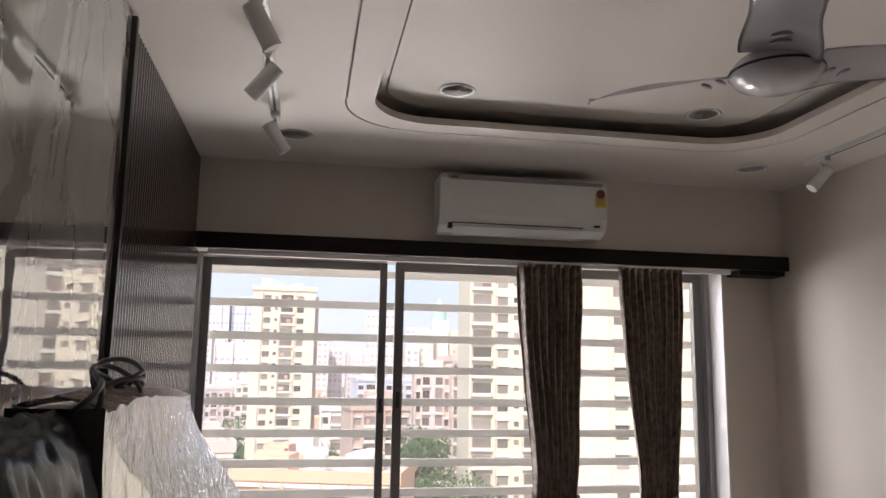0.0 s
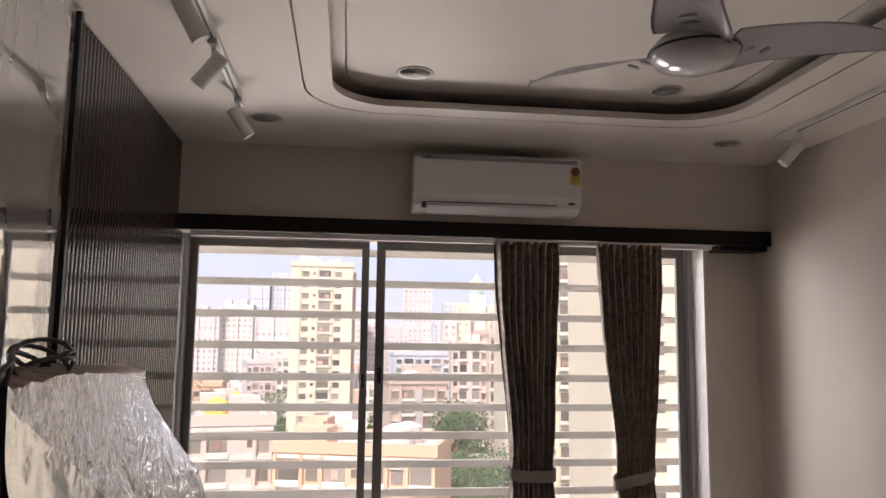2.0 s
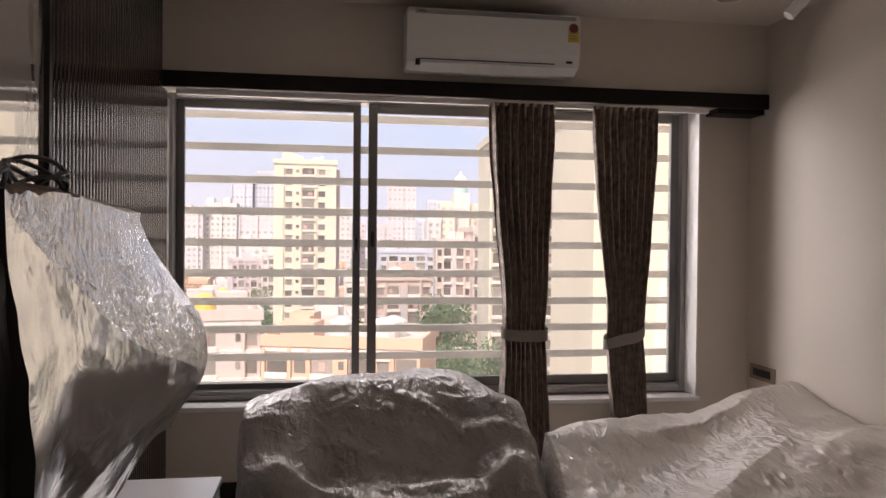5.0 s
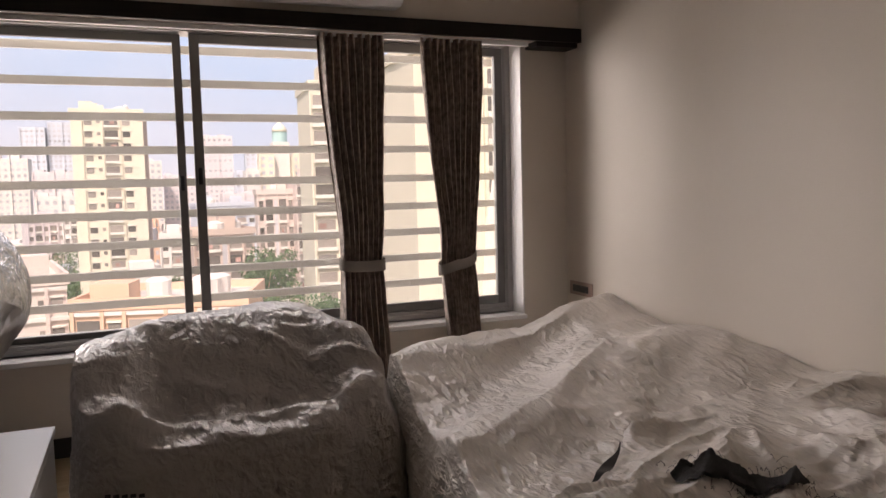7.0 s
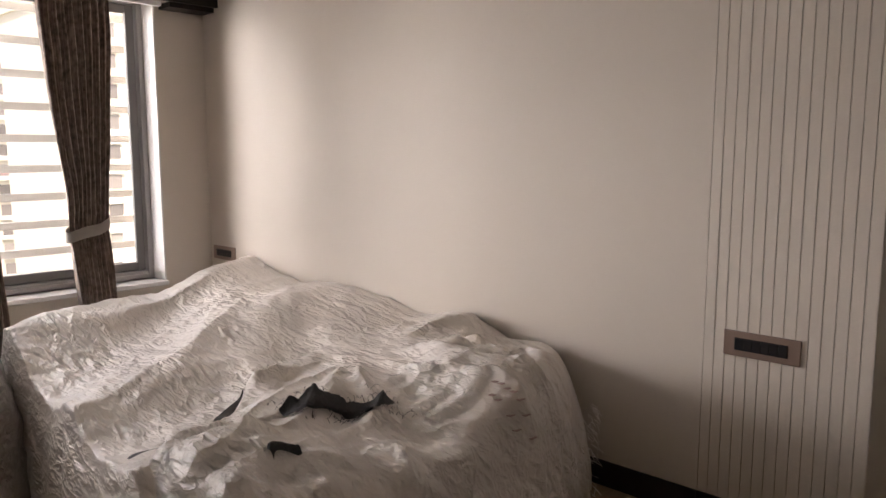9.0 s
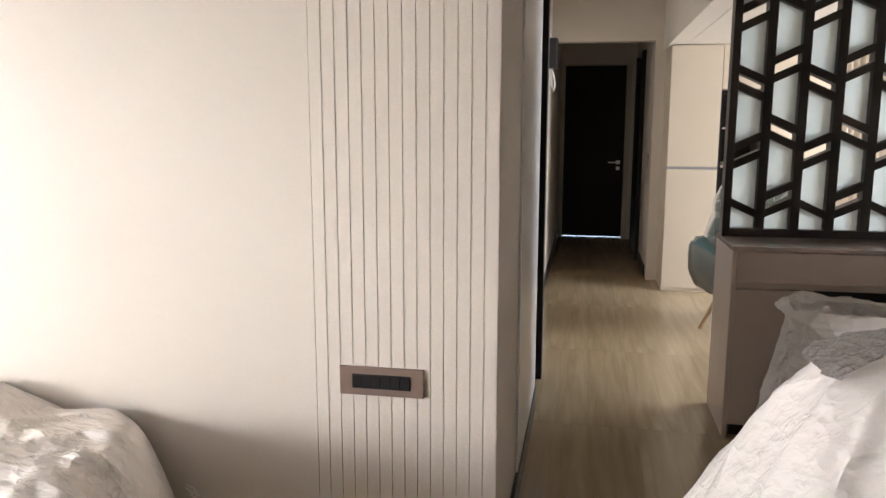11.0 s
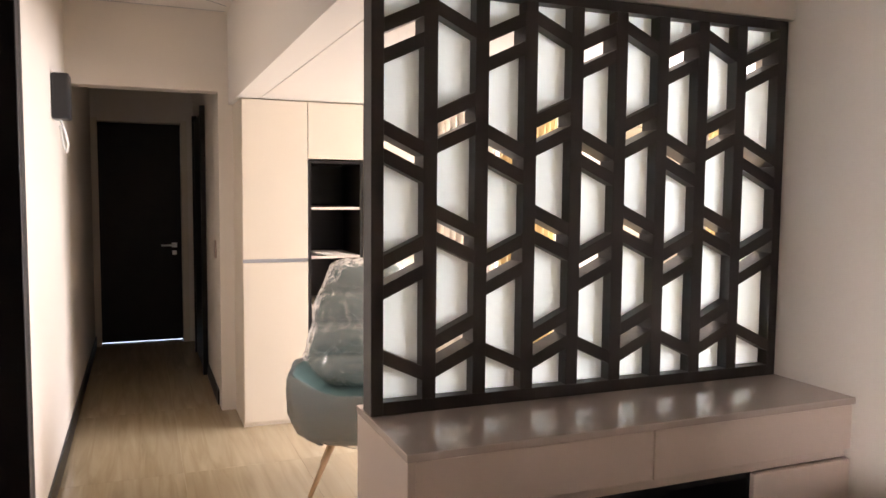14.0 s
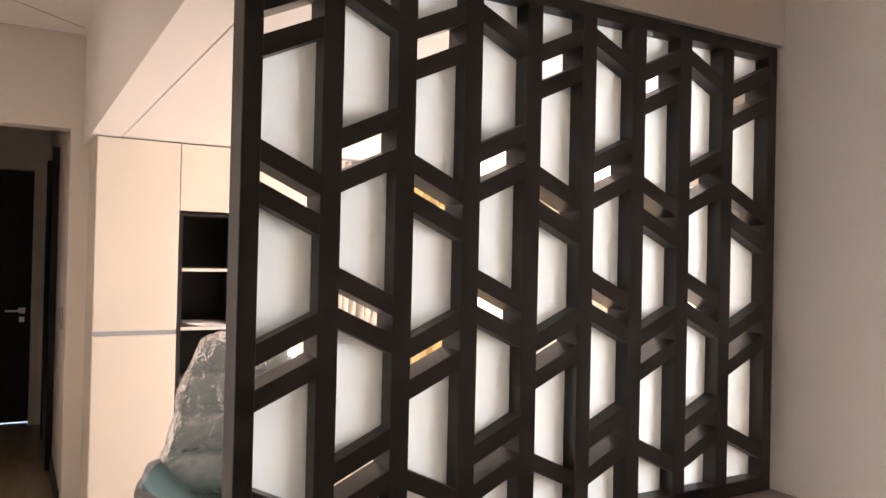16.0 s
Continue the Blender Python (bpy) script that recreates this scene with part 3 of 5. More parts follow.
# ---- air conditioner ----
ac = thing("air_conditioner", "white split air conditioner with an energy label, on the beam", "air conditioner")
prof = [(3.698, 2.235), (3.60, 2.232), (3.535, 2.262), (3.512, 2.32), (3.508, 2.50), (3.52, 2.522), (3.698, 2.522)]
acb = prism(prof, 1.585, 2.472, "x")
bmesh.ops.bevel(acb, geom=[e for e in acb.edges if e.calc_length() < 0.5], offset=0.006, segments=2, affect="EDGES")
part("body", acb, WHITE, ac)
part("top_grille", box(1.625, 2.445, 3.503, 3.512, 2.493, 2.512, 0.002), GREYP, ac, "grey strip under the top edge")
part("air_flap", prism([(3.598, 2.229), (3.534, 2.259), (3.53, 2.257), (3.596, 2.224)], 1.66, 2.325, "x"), WHITE, ac)
for x0, x1, y0, z0 in ((1.648, 2.34, 3.528, 2.272),):
    part("flap_line", box(x0, x1, y0 - 0.006, y0 + 0.002, z0, z0 + 0.004), BLACKP, ac)
part("flap_line", box(1.63, 1.652, 3.527, 3.55, 2.245, 2.274), BLACKP, ac)
part("display", box(2.40, 2.432, 3.515, 3.526, 2.28, 2.29), BLACKP, ac, "small black display")
part("energy_label", box(2.405, 2.462, 3.5045, 3.5075, 2.385, 2.445), YELLOW, ac, "yellow energy label")
star = turned([(0.03, 0), (0.03, 0.002)], 20, m=Matrix.Translation((2.433, 3.5075, 2.452)) @ pose(0, 0, 0, 90))
part("label_dial", star, PAPER, ac)
dl = turned([(0.024, 0), (0.024, 0.003)], 20, m=Matrix.Translation((2.433, 3.507, 2.455)) @ pose(0, 0, 0, 90))
part("label_disc", dl, RED, ac, "dark red rating dial")
for k in range(3):
    part("print_bar", box(2.412, 2.452 - 0.008 * (k % 2), 3.503, 3.5045, 2.428 - 0.014 * k, 2.433 - 0.014 * k), GREYP, ac)
part("name_bar", box(1.64, 1.675, 3.502, 3.5035, 2.499, 2.506), BLACKP, ac)

# ---- ceiling lights ----


def downlight(x, y, z):
    th = thing("downlight", "round white recessed ceiling spotlight, switched off", "downlight", (x, y, z), group="downlights")
    part("rim", turned([(0.075, 0), (0.078, -0.003), (0.071, -0.006), (0.063, -0.002)], 32), WHITE, th, smooth=True)
    part("reflector", turned([(0.063, -0.0025), (0.045, -0.0012), (0.003, -0.001)], 32), LENS, th, "grey reflector", True)


for p in ((1.518, 2.761, ZI), (2.631, 2.808, ZI), (1.55, 0.75, ZI), (2.6, 0.75, ZI), (0.866, 3.224, ZC), (3.16, 3.284, ZC)):
    downlight(*p)


def spot_head(track, x, y, aim, tilt):
    """A cylinder head on a short arm under the track."""
    h = new("spot_head")
    h.parent = track
    h.location = (x, y, ZC - 0.022)
    part("adapter", box(-0.016, 0.016, -0.045, 0.045, -0.02, 0, 0.003), WHITE, h)
    part("stem", turned([(0.008, -0.065), (0.008, -0.02)], 12), WHITE, h)
    m = Matrix.Translation((0, 0, -0.085)) @ pose(0, 0, 0, 0, 0, aim) @ pose(0, 0, 0, 0, tilt, 0)
    part("can", turned([(0.0235, -0.08), (0.026, -0.082), (0.027, -0.08), (0.027, 0.045), (0.025, 0.05)], 28, m=m), WHITE, h, smooth=False)
    part("lens", turned([(0.0233, -0.0795), (0.002, -0.066)], 28, m=m), GREYP, h, "dark lens")


trk = thing("track_light", "white ceiling track with cylinder spotlights", "track light", group="track lights")
part("rail", box(0.775, 0.81, 0.2, 2.96, ZC - 0.022, ZC - 0.001, 0.002), WHITE, trk)
part("slot", box(0.788, 0.797, 0.22, 2.93, ZC - 0.0235, ZC - 0.0215), BLACKP, trk, "black slot")
spot_head(trk, 0.792, 2.9, 12, -34)
spot_head(trk, 0.792, 2.28, -15, 42)
spot_head(trk, 0.792, 1.86, 15, -30)
trk2 = thing("track_light", "white ceiling track with cylinder spotlights", "track light", group="track lights")
part("rail", box(3.315, 3.35, 0.4, 3.1, ZC - 0.022, ZC - 0.001, 0.002), WHITE, trk2)
part("slot", box(3.328, 3.337, 0.42, 2.98, ZC - 0.0235, ZC - 0.0215), BLACKP, trk2, "black slot")
spot_head(trk2, 3.332, 2.98, -10, 42)
spot_head(trk2, 3.332, 1.6, -10, 42)

# ---- ceiling fan ----
fan = thing("ceiling_fan", "glossy grey-white three-bladed ceiling fan, standing still", "ceiling fan", (2.2, 1.66, 2.345))
part("motor_housing", turned([(0.01, -0.03), (0.06, -0.024), (0.105, -0.006), (0.125, 0.02), (0.122, 0.035), (0.10, 0.06), (0.05, 0.085), (0.03, 0.1)], 48), FANP, fan, smooth=True)
part("seam_ring", turned([(0.1255, 0.019), (0.127, 0.022), (0.1265, 0.026), (0.12, 0.027)], 48), BLACKP, fan, "dark seam", True)
part("down_rod", turned([(0.014, 0.09), (0.014, 0.3)], 16), FANP, fan)
part("canopy", turned([(0.025, 0.25), (0.06, 0.29), (0.065, 0.326)], 32), FANP, fan, smooth=True)
for ang in (120, 0, -120):
    def blade(u, v):
        r = 0.085 + 0.55 * u
        root = 1 - smoothstep(0.0, 0.35, u)
        w = 0.052 + 0.03 * math.sin(math.pi * min(1, u * 1.15)) + 0.045 * root
        w *= (1 - u ** 8) ** 0.5 + 0.02
        c = (v - 0.5) * 2
        z = 0.045 + 0.02 * math.sin(u * 2.6) + 0.05 * u - 0.028 * c * (1 - 0.5 * u) - 0.012 * c * c * root
        return (r, c * w + 0.02 * u, z)
    bl = sheet(blade, 40, 14)
    bmesh.ops.solidify(bl, geom=bl.faces[:], thickness=0.006)
    bmesh.ops.transform(bl, matrix=pose(0, 0, 0, 0, 0, ang), verts=bl.verts)
    b_ob = part("blade", bl, FANP, fan, smooth=True)
    for rr in (0.165, 0.21):
        sc = turned([(0.026, -0.003), (0.02, 0.003)], 20, m=pose(0, 0, 0, 0, 0, ang) @ Matrix.Translation((rr, 0.0, 0.046)) @ Matrix.Diagonal((0.35, 1.1, 1, 1)))
        part("vent_slot", sc, GREYP, b_ob, "oval recess", True)


# ---- switch plates ----
def switch_plate(y, z):
    th = thing("switch_plate", "bronze framed wall switch plate with black switches", "switch plate", (XR, y, z), group="switch plates")
    part("frame", box(-0.009, -0.0005, -0.123, 0.123, -0.042, 0.042, 0.003), BRONZE, th)
    part("insert", box(-0.012, -0.008, -0.085, 0.085, -0.021, 0.021, 0.002), BLACKP, th)
    for k in range(6):
        part("rocker", box(-0.0145, -0.0118, -0.082 + 0.0275 * k, -0.057 + 0.0275 * k, -0.018, 0.018, 0.001), BLACKP, th)


switch_plate(0.41, 0.648)
switch_plate(3.69, 0.648)

# ---- low unit, wrapped television ----
unit = thing("tv_unit", "low white lacquered television unit along the wall", "cabinet")
part("top", box(XL + 0.05, 0.812, -0.4, 2.815, 0.425, 0.45, 0.003), WHITEP, unit)
part("body", box(XL + 0.05, 0.79, -0.38, 2.80, 0.06, 0.424, 0.003), WHITEP, unit)
for y0 in (-0.36, 0.43, 1.22, 2.01):
    part("drawer_front", box(0.791, 0.806, y0, y0 + 0.78, 0.08, 0.41, 0.003), WHITEP, unit)
part("plinth", box(XL + 0.05, 0.76, -0.36, 2.78, 0.0, 0.06), BLACK, unit)

tv = thing("television", "wall-hung television wrapped in creased clear plastic film", "television")
part("panel", box(0.475, 0.53, 1.40, 2.35, 0.78, 1.435, 0.01), BLACKP, tv)
part("bracket", box(XL + 0.036, 0.474, 1.7, 2.05, 0.95, 1.25), BLACKP, tv)


def wrap(u, v):
    y = 1.36 + 1.03 * u
    top = 1.462 + 0.012 * math.sin(u * 5) + 0.012 * wrinkle(u * 3, 0, 0, 3)
    hem = 0.56 + 0.16 * u + 0.04 * math.sin(9 * u)
    z = top + (hem - top) * v
    flare = 0.20 * smoothstep(0, 0.62, v) * (0.25 + 0.75 * u ** 1.5) * (1 - 0.35 * smoothstep(0.66, 1.0, v))
    x = 0.60 + flare + 0.06 * u * v * (1 - v)
    x += (0.010 * wrinkle(u * 1.1, v * 0.9, 0, 2.6, 4) + 0.003 * wrinkle(u, v * 1.2, 0, 9, 1) * smoothstep(0.2, 0.1, v - 0.5 * u)) * smoothstep(0.0, 0.2, u)
    below = max(0.0, v - 0.03 - 0.74 * u)
    x -= 0.13 * below * smoothstep(0.0, 0.3, u)
    x += 0.018 * wrinkle(0.5 * (v - 0.74 * u) + 0.2, v + 0.4 * u, 0, 2.2, 11) * smoothstep(0.02, 0.2, below)
    return (x, y + 0.05 * v * u, z)


def wrap_end(u, v):
    x1, y1, z1 = wrap(1, v)
    k = u
    return (x1 + (0.43 - x1) * k, y1 + 0.03 * math.sin(math.pi * u) + 0.012 * wrinkle(u, v, 0, 5, 2), z1)


def wrap_top(u, v):
    x0, y0, z0 = wrap(u, 0)
    return (x0 + (0.44 - x0) * v, y0, z0 + 0.02 * math.sin(math.pi * v) + 0.012 * wrinkle(u * 3, v, 0, 4, 6) * v)


def wrap_near(u, v):
    x1, y1, z1 = wrap(0, v)
    return (x1 + (0.43 - x1) * u, y1 - 0.02 * math.sin(math.pi * u), z1)


def wrap_upper(u, v):
    return wrap(u, v * (0.03 + 0.74 * u))


def wrap_lower(u, v):
    k = 0.03 + 0.74 * u
    return wrap(u, k + (1 - k) * v)


for fn, nu, nv, mt in ((wrap_upper, 90, 60, FILM), (wrap_lower, 90, 80, FILM_SMOOTH), (wrap_end, 30, 80, FILM), (wrap_top, 60, 20, FILM)):
    part("plastic_film", sheet(fn, nu, nv), mt, tv, "creased clear plastic film", True)
part("black_edge", sheet(wrap_near, 16, 50), BLACKP, tv, "black side cover", True)

bag = thing("black_bag", "crumpled black plastic bag over equipment beside the television", "plastic bag")


def bag_fn(u, v):
    a = math.pi * (v - 0.5)
    y = 0.55 + 0.80 * u
    r = 0.095 + 0.02 * math.sin(math.pi * u) + 0.02 * wrinkle(u * 2, v, 0, 4, 9)
    z = 1.0 + (0.455 + 0.035 * wrinkle(u * 2, v * 2, 0, 3, 3)) * math.cos(a) ** 0.6
    return (0.515 + r * math.sin(a), y, z if 0.001 < v < 0.999 else 0.5)


part("bag", sheet(bag_fn, 60, 50), BAG, bag, smooth=True)
part("stand", box(0.44, 0.6, 0.6, 1.3, 0.452, 1.0, 0.01), BLACKP, bag)
cab = thing("cable_coil", "loose coil of black cables on top of the wrapped television", "cable")
for k in range(6):
    pts = []
    for i in range(26):
        a = math.pi * i / 25
        pts.append((0.55 + 0.05 * math.sin(a * 2 + k) * 0.6, 1.50 + 0.055 * k - (0.17 - 0.012 * k) * math.cos(a), 1.462 + (0.055 + 0.014 * (k % 4)) * math.sin(a)))
    part("cable", tube(pts, 0.006, 6), BLACKP, cab, smooth=True)

# ---- covered armchair and sofa ----
arm = thing("armchair", "armchair fully covered with a crumpled plastic dust sheet, coloured darker for shade", "armchair")


def arm_fn(u, v):
    """Rings from the top of the hump down to the floor."""
    a = 2 * math.pi * u
    k = v
    ce = math.copysign(abs(math.cos(a)) ** 0.62, math.cos(a))
    se = math.copysign(abs(math.sin(a)) ** 0.62, math.sin(a))
    spread = min(1.0, k / 0.55) ** 0.8
    flare = 0.06 * max(0, (k - 0.5) / 0.5)
    x = 1.50 + (0.60 * spread * (1 if ce < 0 else 0.86) + flare * (1 if ce < 0 else 2.2)) * ce
    y = 2.88 + (0.50 * spread + flare) * se
    d = max(0, (k - 0.5) / 0.5)
    px, py = ce * spread, se * spread
    # a back along the window, a seat that dips before it, an arm at each side
    dome = 0.775 - 0.31 * smoothstep(0.38, -0.62, py) - 0.03 * smoothstep(0.6, 1.0, py)
    dome += (0.10 * smoothstep(0.5, 0.78, abs(px)) * smoothstep(0.45, -0.1, py) + 0.035 * math.exp(-((py + 0.78) / 0.12) ** 2)) * smoothstep(-1.02, -0.7, py)
    dome -= 0.10 * smoothstep(0.45, 1.0, abs(px)) * smoothstep(-0.3, 0.4, py)
    dome += 0.03 * math.exp(-((py - 0.1 + 0.55 * px) / 0.07) ** 2) * smoothstep(-0.2, 0.3, px)
    z = dome * (1 - d ** 1.35)
    n = 0.03 * wrinkle(x * 0.7 + 0.4 * y, y, z * 1.6, 2.0, 2) + 0.012 * wrinkle(x + 0.5 * y, y, z, 5, 9) + 0.004 * wrinkle(x, y, z, 11, 5)
    fade = min(1, (1 - k) * 6)
    x += n * ce * (0.35 + spread) * 0.8
    y += n * se * 0.8
    return (x, y, max(0.004, z + n * fade * (1 - 0.6 * d)))


part("dust_sheet", sheet(arm_fn, 190, 130), SHADED_SHEET, arm, smooth=True)
pr = bmesh.new()
for r in range(4):
    for c in range(5 - r % 2):
        x, z = 0.985 + 0.026 * c, 0.30 - 0.026 * r
        yy = min(arm_fn(u / 200, v / 40)[1] for u in range(110, 160) for v in (26, 29, 32) if abs(arm_fn(u / 200, v / 40)[0] - x) < 0.05)
        box(x, x + 0.018, yy - 0.012, yy - 0.009, z, z + 0.012, 0, pr)
part("printed_mark", pr, CLOTH, arm, "rows of faded dark print")

sofa = thing("sofa", "long sofa under overlapping wrinkled off-white dust sheets", "sofa")


def sofa_z(x, y):
    seat = 0.45 + 0.015 * math.sin(3.1 * y)
    back = 0.575 - 0.13 * smoothstep(1.8, 1.2, y) + 0.022 * math.sin(5.4 * y + 0.9)
    z = seat + (back - seat) * smoothstep(2.55, 3.3, x)
    far = smoothstep(2.45, 2.95, y - 0.3 * (x - 2.2)) * (0.075 + 0.06 * smoothstep(2.2, 3.2, x))
    near = smoothstep(1.4, 1.1, y) * 0.06 * smoothstep(2.1, 2.6, x)
    return max(z, seat + far, seat + near, z + 0.5 * far)


def sofa_fn(u, v):
    # u runs along the wall, v from the front hem over the seat to the wall
    front = 1.92 + 0.24 * u
    x = front - 0.05 * (1 - v / 0.2) if v < 0.2 else front + (3.609 - front) * (v - 0.2) / 0.8
    drop = min(1.0, v / 0.2)
    y = 1.10 + (1.98 + 0.33 * (x - 2.2)) * u
    end = min(1.0, u / 0.12) * min(1.0, (1 - u) / 0.05)
    z = sofa_z(x, y) * (drop ** 0.6) * (0.02 + 0.98 * end ** 0.4)
    y += (-0.06 if u < 0.5 else 0.04) * (1 - end)
    s, t = 0.86 * x + 0.5 * y, 0.86 * y - 0.5 * x
    fold = 0.10 * wrinkle(0.27 * s, 1.1 * t, 0, 1.45, 7) + 0.024 * wrinkle(0.4 * t, 1.2 * s, 0, 2.4, 1) + 0.006 * wrinkle(x, y, 0, 9, 3)
    z += fold * (0.2 + 0.8 * end) * (0.3 + 0.7 * drop) * (0.45 + 0.55 * smoothstep(3.5, 3.0, x))
    x += 0.03 * wrinkle(y, 0.3 * z, 0, 3, 4) * (1 - drop)
    return (x, y, max(0.004, z))


def sofa_top(x, y):
    """The height of the cover at a place."""
    u = (y - 1.10) / (1.98 + 0.33 * (x - 2.2))
    u = min(1, max(0, u))
    front = 1.92 + 0.24 * u
    return sofa_fn(u, min(1, max(0.2, 0.2 + 0.8 * (x - front) / (3.609 - front))))[2]


part("dust_sheet", sheet(sofa_fn, 240, 170), SHEET, sofa, smooth=True)


def far_edge(x):
    return 1.40 + 0.30 * min(1.2, max(0.0, (x - 2.0) / 0.5)) ** 2


def near_edge(x):
    return max(0.70, 0.97 - 0.50 * (3.5 - x)) + 0.03 * math.sin(7 * x)


def second_z(x, y):
    """Height of the second sheet, thrown over the near end, its folds fanning out from one hollow."""
    e = max(0.0, y - near_edge(x))
    base = 0.455 + 0.085 * smoothstep(2.5, 3.2, x) - 0.03 * smoothstep(3.3, 3.56, x)
    if y > 1.15:
        base = max(base, sofa_top(x, y) * smoothstep(1.15, 1.3, y) + 0.004)
    dx, dy = x - 3.02, y - 1.70
    far, th = math.hypot(dx, dy), math.atan2(-dx, -dy)
    grow = smoothstep(0.12, 0.45, far)
    f = 0.075 * (1 - abs(math.sin(2.6 * th + 0.5 + 0.8 * wrinkle(x, y, 0, 1.3, 3)))) ** 1.6
    f += 0.045 * (1 - abs(math.sin(6.2 * th + 1.1 + 1.6 * far + wrinkle(x, y, 0, 1.8, 6)))) ** 2
    f += 0.035 * max(-0.2, wrinkle(x, 1.4 * y, 0, 3.2, 12)) + 0.012 * wrinkle(1.5 * x, y, 0, 6, 5) + 0.006 * wrinkle(x, y, 0, 9, 2)
    f *= 0.25 + 0.75 * smoothstep(3.56, 3.1, x)
    edge = min(1.0, max(0.0, far_edge(x) - y) / 0.06)
    hang = 1 - (1 - min(1.0, e / 0.26)) ** 3
    front = 1 - (1 - min(1.0, max(0.0, x - 1.90) / 0.14)) ** 2
    return max(0.006, (base + 0.004 + f * grow * (0.15 + 0.85 * edge)) * hang * front)


def second(u, v):
    x = 1.90 + 1.66 * v
    y = near_edge(x) + (far_edge(x) - near_edge(x)) * u
    z = second_z(x, y)
    sway = smoothstep(0.42, 0.1, z)
    return (x + 0.02 * sway * wrinkle(y * 2, z, 0, 3, 8), y + 0.045 * sway * wrinkle(x * 2.2, 0.4 * z, 0, 2.6, 2) + 0.008 * wrinkle(x, 0, 0, 9, 4) * (1 if u > 0.9 else 0), z)


part("second_sheet", sheet(second, 170, 190), SHEET, sofa, smooth=True)


def gap(u, v):
    x = 1.98 + 0.55 * u
    w = 0.006 + 0.045 * math.exp(-((u - 0.72) / 0.16) ** 2) + 0.03 * math.exp(-((u - 0.06) / 0.05) ** 2)
    y = far_edge(x) + 0.012 + w * v
    return (x, y, sofa_top(x, y) + 0.022)


# dark sliver laid just above the cover along the second sheet's edge
part("dark_sliver", sheet(gap, 50, 4), DARK, sofa, "dark sliver along the gap between the sheets", True)


fringe = bmesh.new()
for k in range(150):
    u = random.random()
    x, y = 2.73 + 0.47 * u + random.uniform(-0.006, 0.006), 1.085 - 0.12 * math.sin(math.pi * u) * (1 - u) + 0.05 * u
    p = Vector((x, y, second_z(x, y) + 0.003))
    q = p + Vector((random.uniform(-0.03, 0.012), -random.uniform(0.015, 0.05), 0))
    q.z = second_z(q.x, q.y) + random.uniform(0.002, 0.012)
    tube([p, (p + q) / 2 + Vector((0, 0, 0.006)), q], 0.0009, 3, fringe)
for k in range(90):
    x = random.uniform(3.0, 3.45)
    y = near_edge(x) + random.uniform(0.0, 0.03)
    z = random.uniform(0.03, 0.40)
    tube([(x, y, z), (x + random.uniform(-0.01, 0.02), y - 0.015, z - 0.012), (x + random.uniform(-0.02, 0.03), y - random.uniform(0.01, 0.04), z - random.uniform(0.01, 0.05))], 0.0009, 3, fringe)
tagged(part("frayed_edge", fringe, SHEET, sofa, "frayed white threads along the sheet's edge"), kind="stuff")
for k in range(7):
    for r in range(2 if k % 3 else 1):
        x, y = 2.94 - 0.045 * r, 0.965 - 0.024 * k
        z = second_z(x, y)
        part("printed_mark", box(x - 0.013, x + 0.013, y - 0.008, y + 0.008, z + 0.001, z + 0.003), FADED, sofa, "faded pink print bar")

rag = thing("torn_cloth", "torn dark grey fabric strips lying on the covered seat", "cloth")
rng = random.Random(8)
for k in range(8):
    u0 = k / 7
    cx, cy = 2.44 + 0.20 * u0, 1.32 - 0.13 * u0 + rng.uniform(-0.02, 0.02)
    ang, ln, wd, ph = rng.uniform(-0.8, 0.0), rng.uniform(0.10, 0.17), rng.uniform(0.045, 0.075), rng.uniform(0, 6)

    def strip(u, v):
        s = (u - 0.5) * ln
        w = (v - 0.5) * wd * (0.55 + 0.45 * math.sin(math.pi * min(1, u + 0.15))) + 0.004 * wrinkle(u * 3, v, k, 4, 3)
        x = cx + s * math.cos(ang) - w * math.sin(ang) + 0.012 * math.sin(5 * u + ph)
        y = cy + s * math.sin(ang) + w * math.cos(ang)
        lift = 0.008 + 0.014 * abs(math.sin(3 * u + ph)) * math.sin(math.pi * u) ** 0.5 + 0.22 * w * math.sin(4 * u + ph) + 0.006 * wrinkle(u * 3, v * 2, k, 3, 5)
        return (x, y, second_z(x, y) + max(0.003, lift))

    part("strip", sheet(strip, 22, 9), CLOTH, rag, smooth=True)
threads = bmesh.new()
for k in range(150):
    u = random.random()
    x, y = 2.38 + 0.32 * u + random.uniform(-0.03, 0.03), 1.33 - 0.16 * u + random.uniform(-0.09, 0.09)
    p = Vector((x, y, second_z(x, y) + 0.006))
    d = Vector((random.uniform(-1, 1), random.uniform(-1, 1), random.uniform(0.1, 0.6))) * random.uniform(0.012, 0.032)
    tube([p, p + d * 0.6 + Vector((0, 0, 0.008)), p + d], 0.0008, 3, threads)
tagged(part("frayed_thread", threads, CLOTH, rag), kind="stuff")
scrap = thing("cloth_scrap", "small dark grey fabric scrap on the covered seat", "cloth")


def scrap_fn(u, v):
    x, y = 2.17 + 0.07 * u, 1.03 + 0.03 * v + 0.02 * math.sin(5 * u)
    return (x, y, second_z(x, y) + 0.006 + 0.012 * math.sin(math.pi * v))


part("scrap", sheet(scrap_fn, 14, 8), CLOTH, scrap, smooth=True)

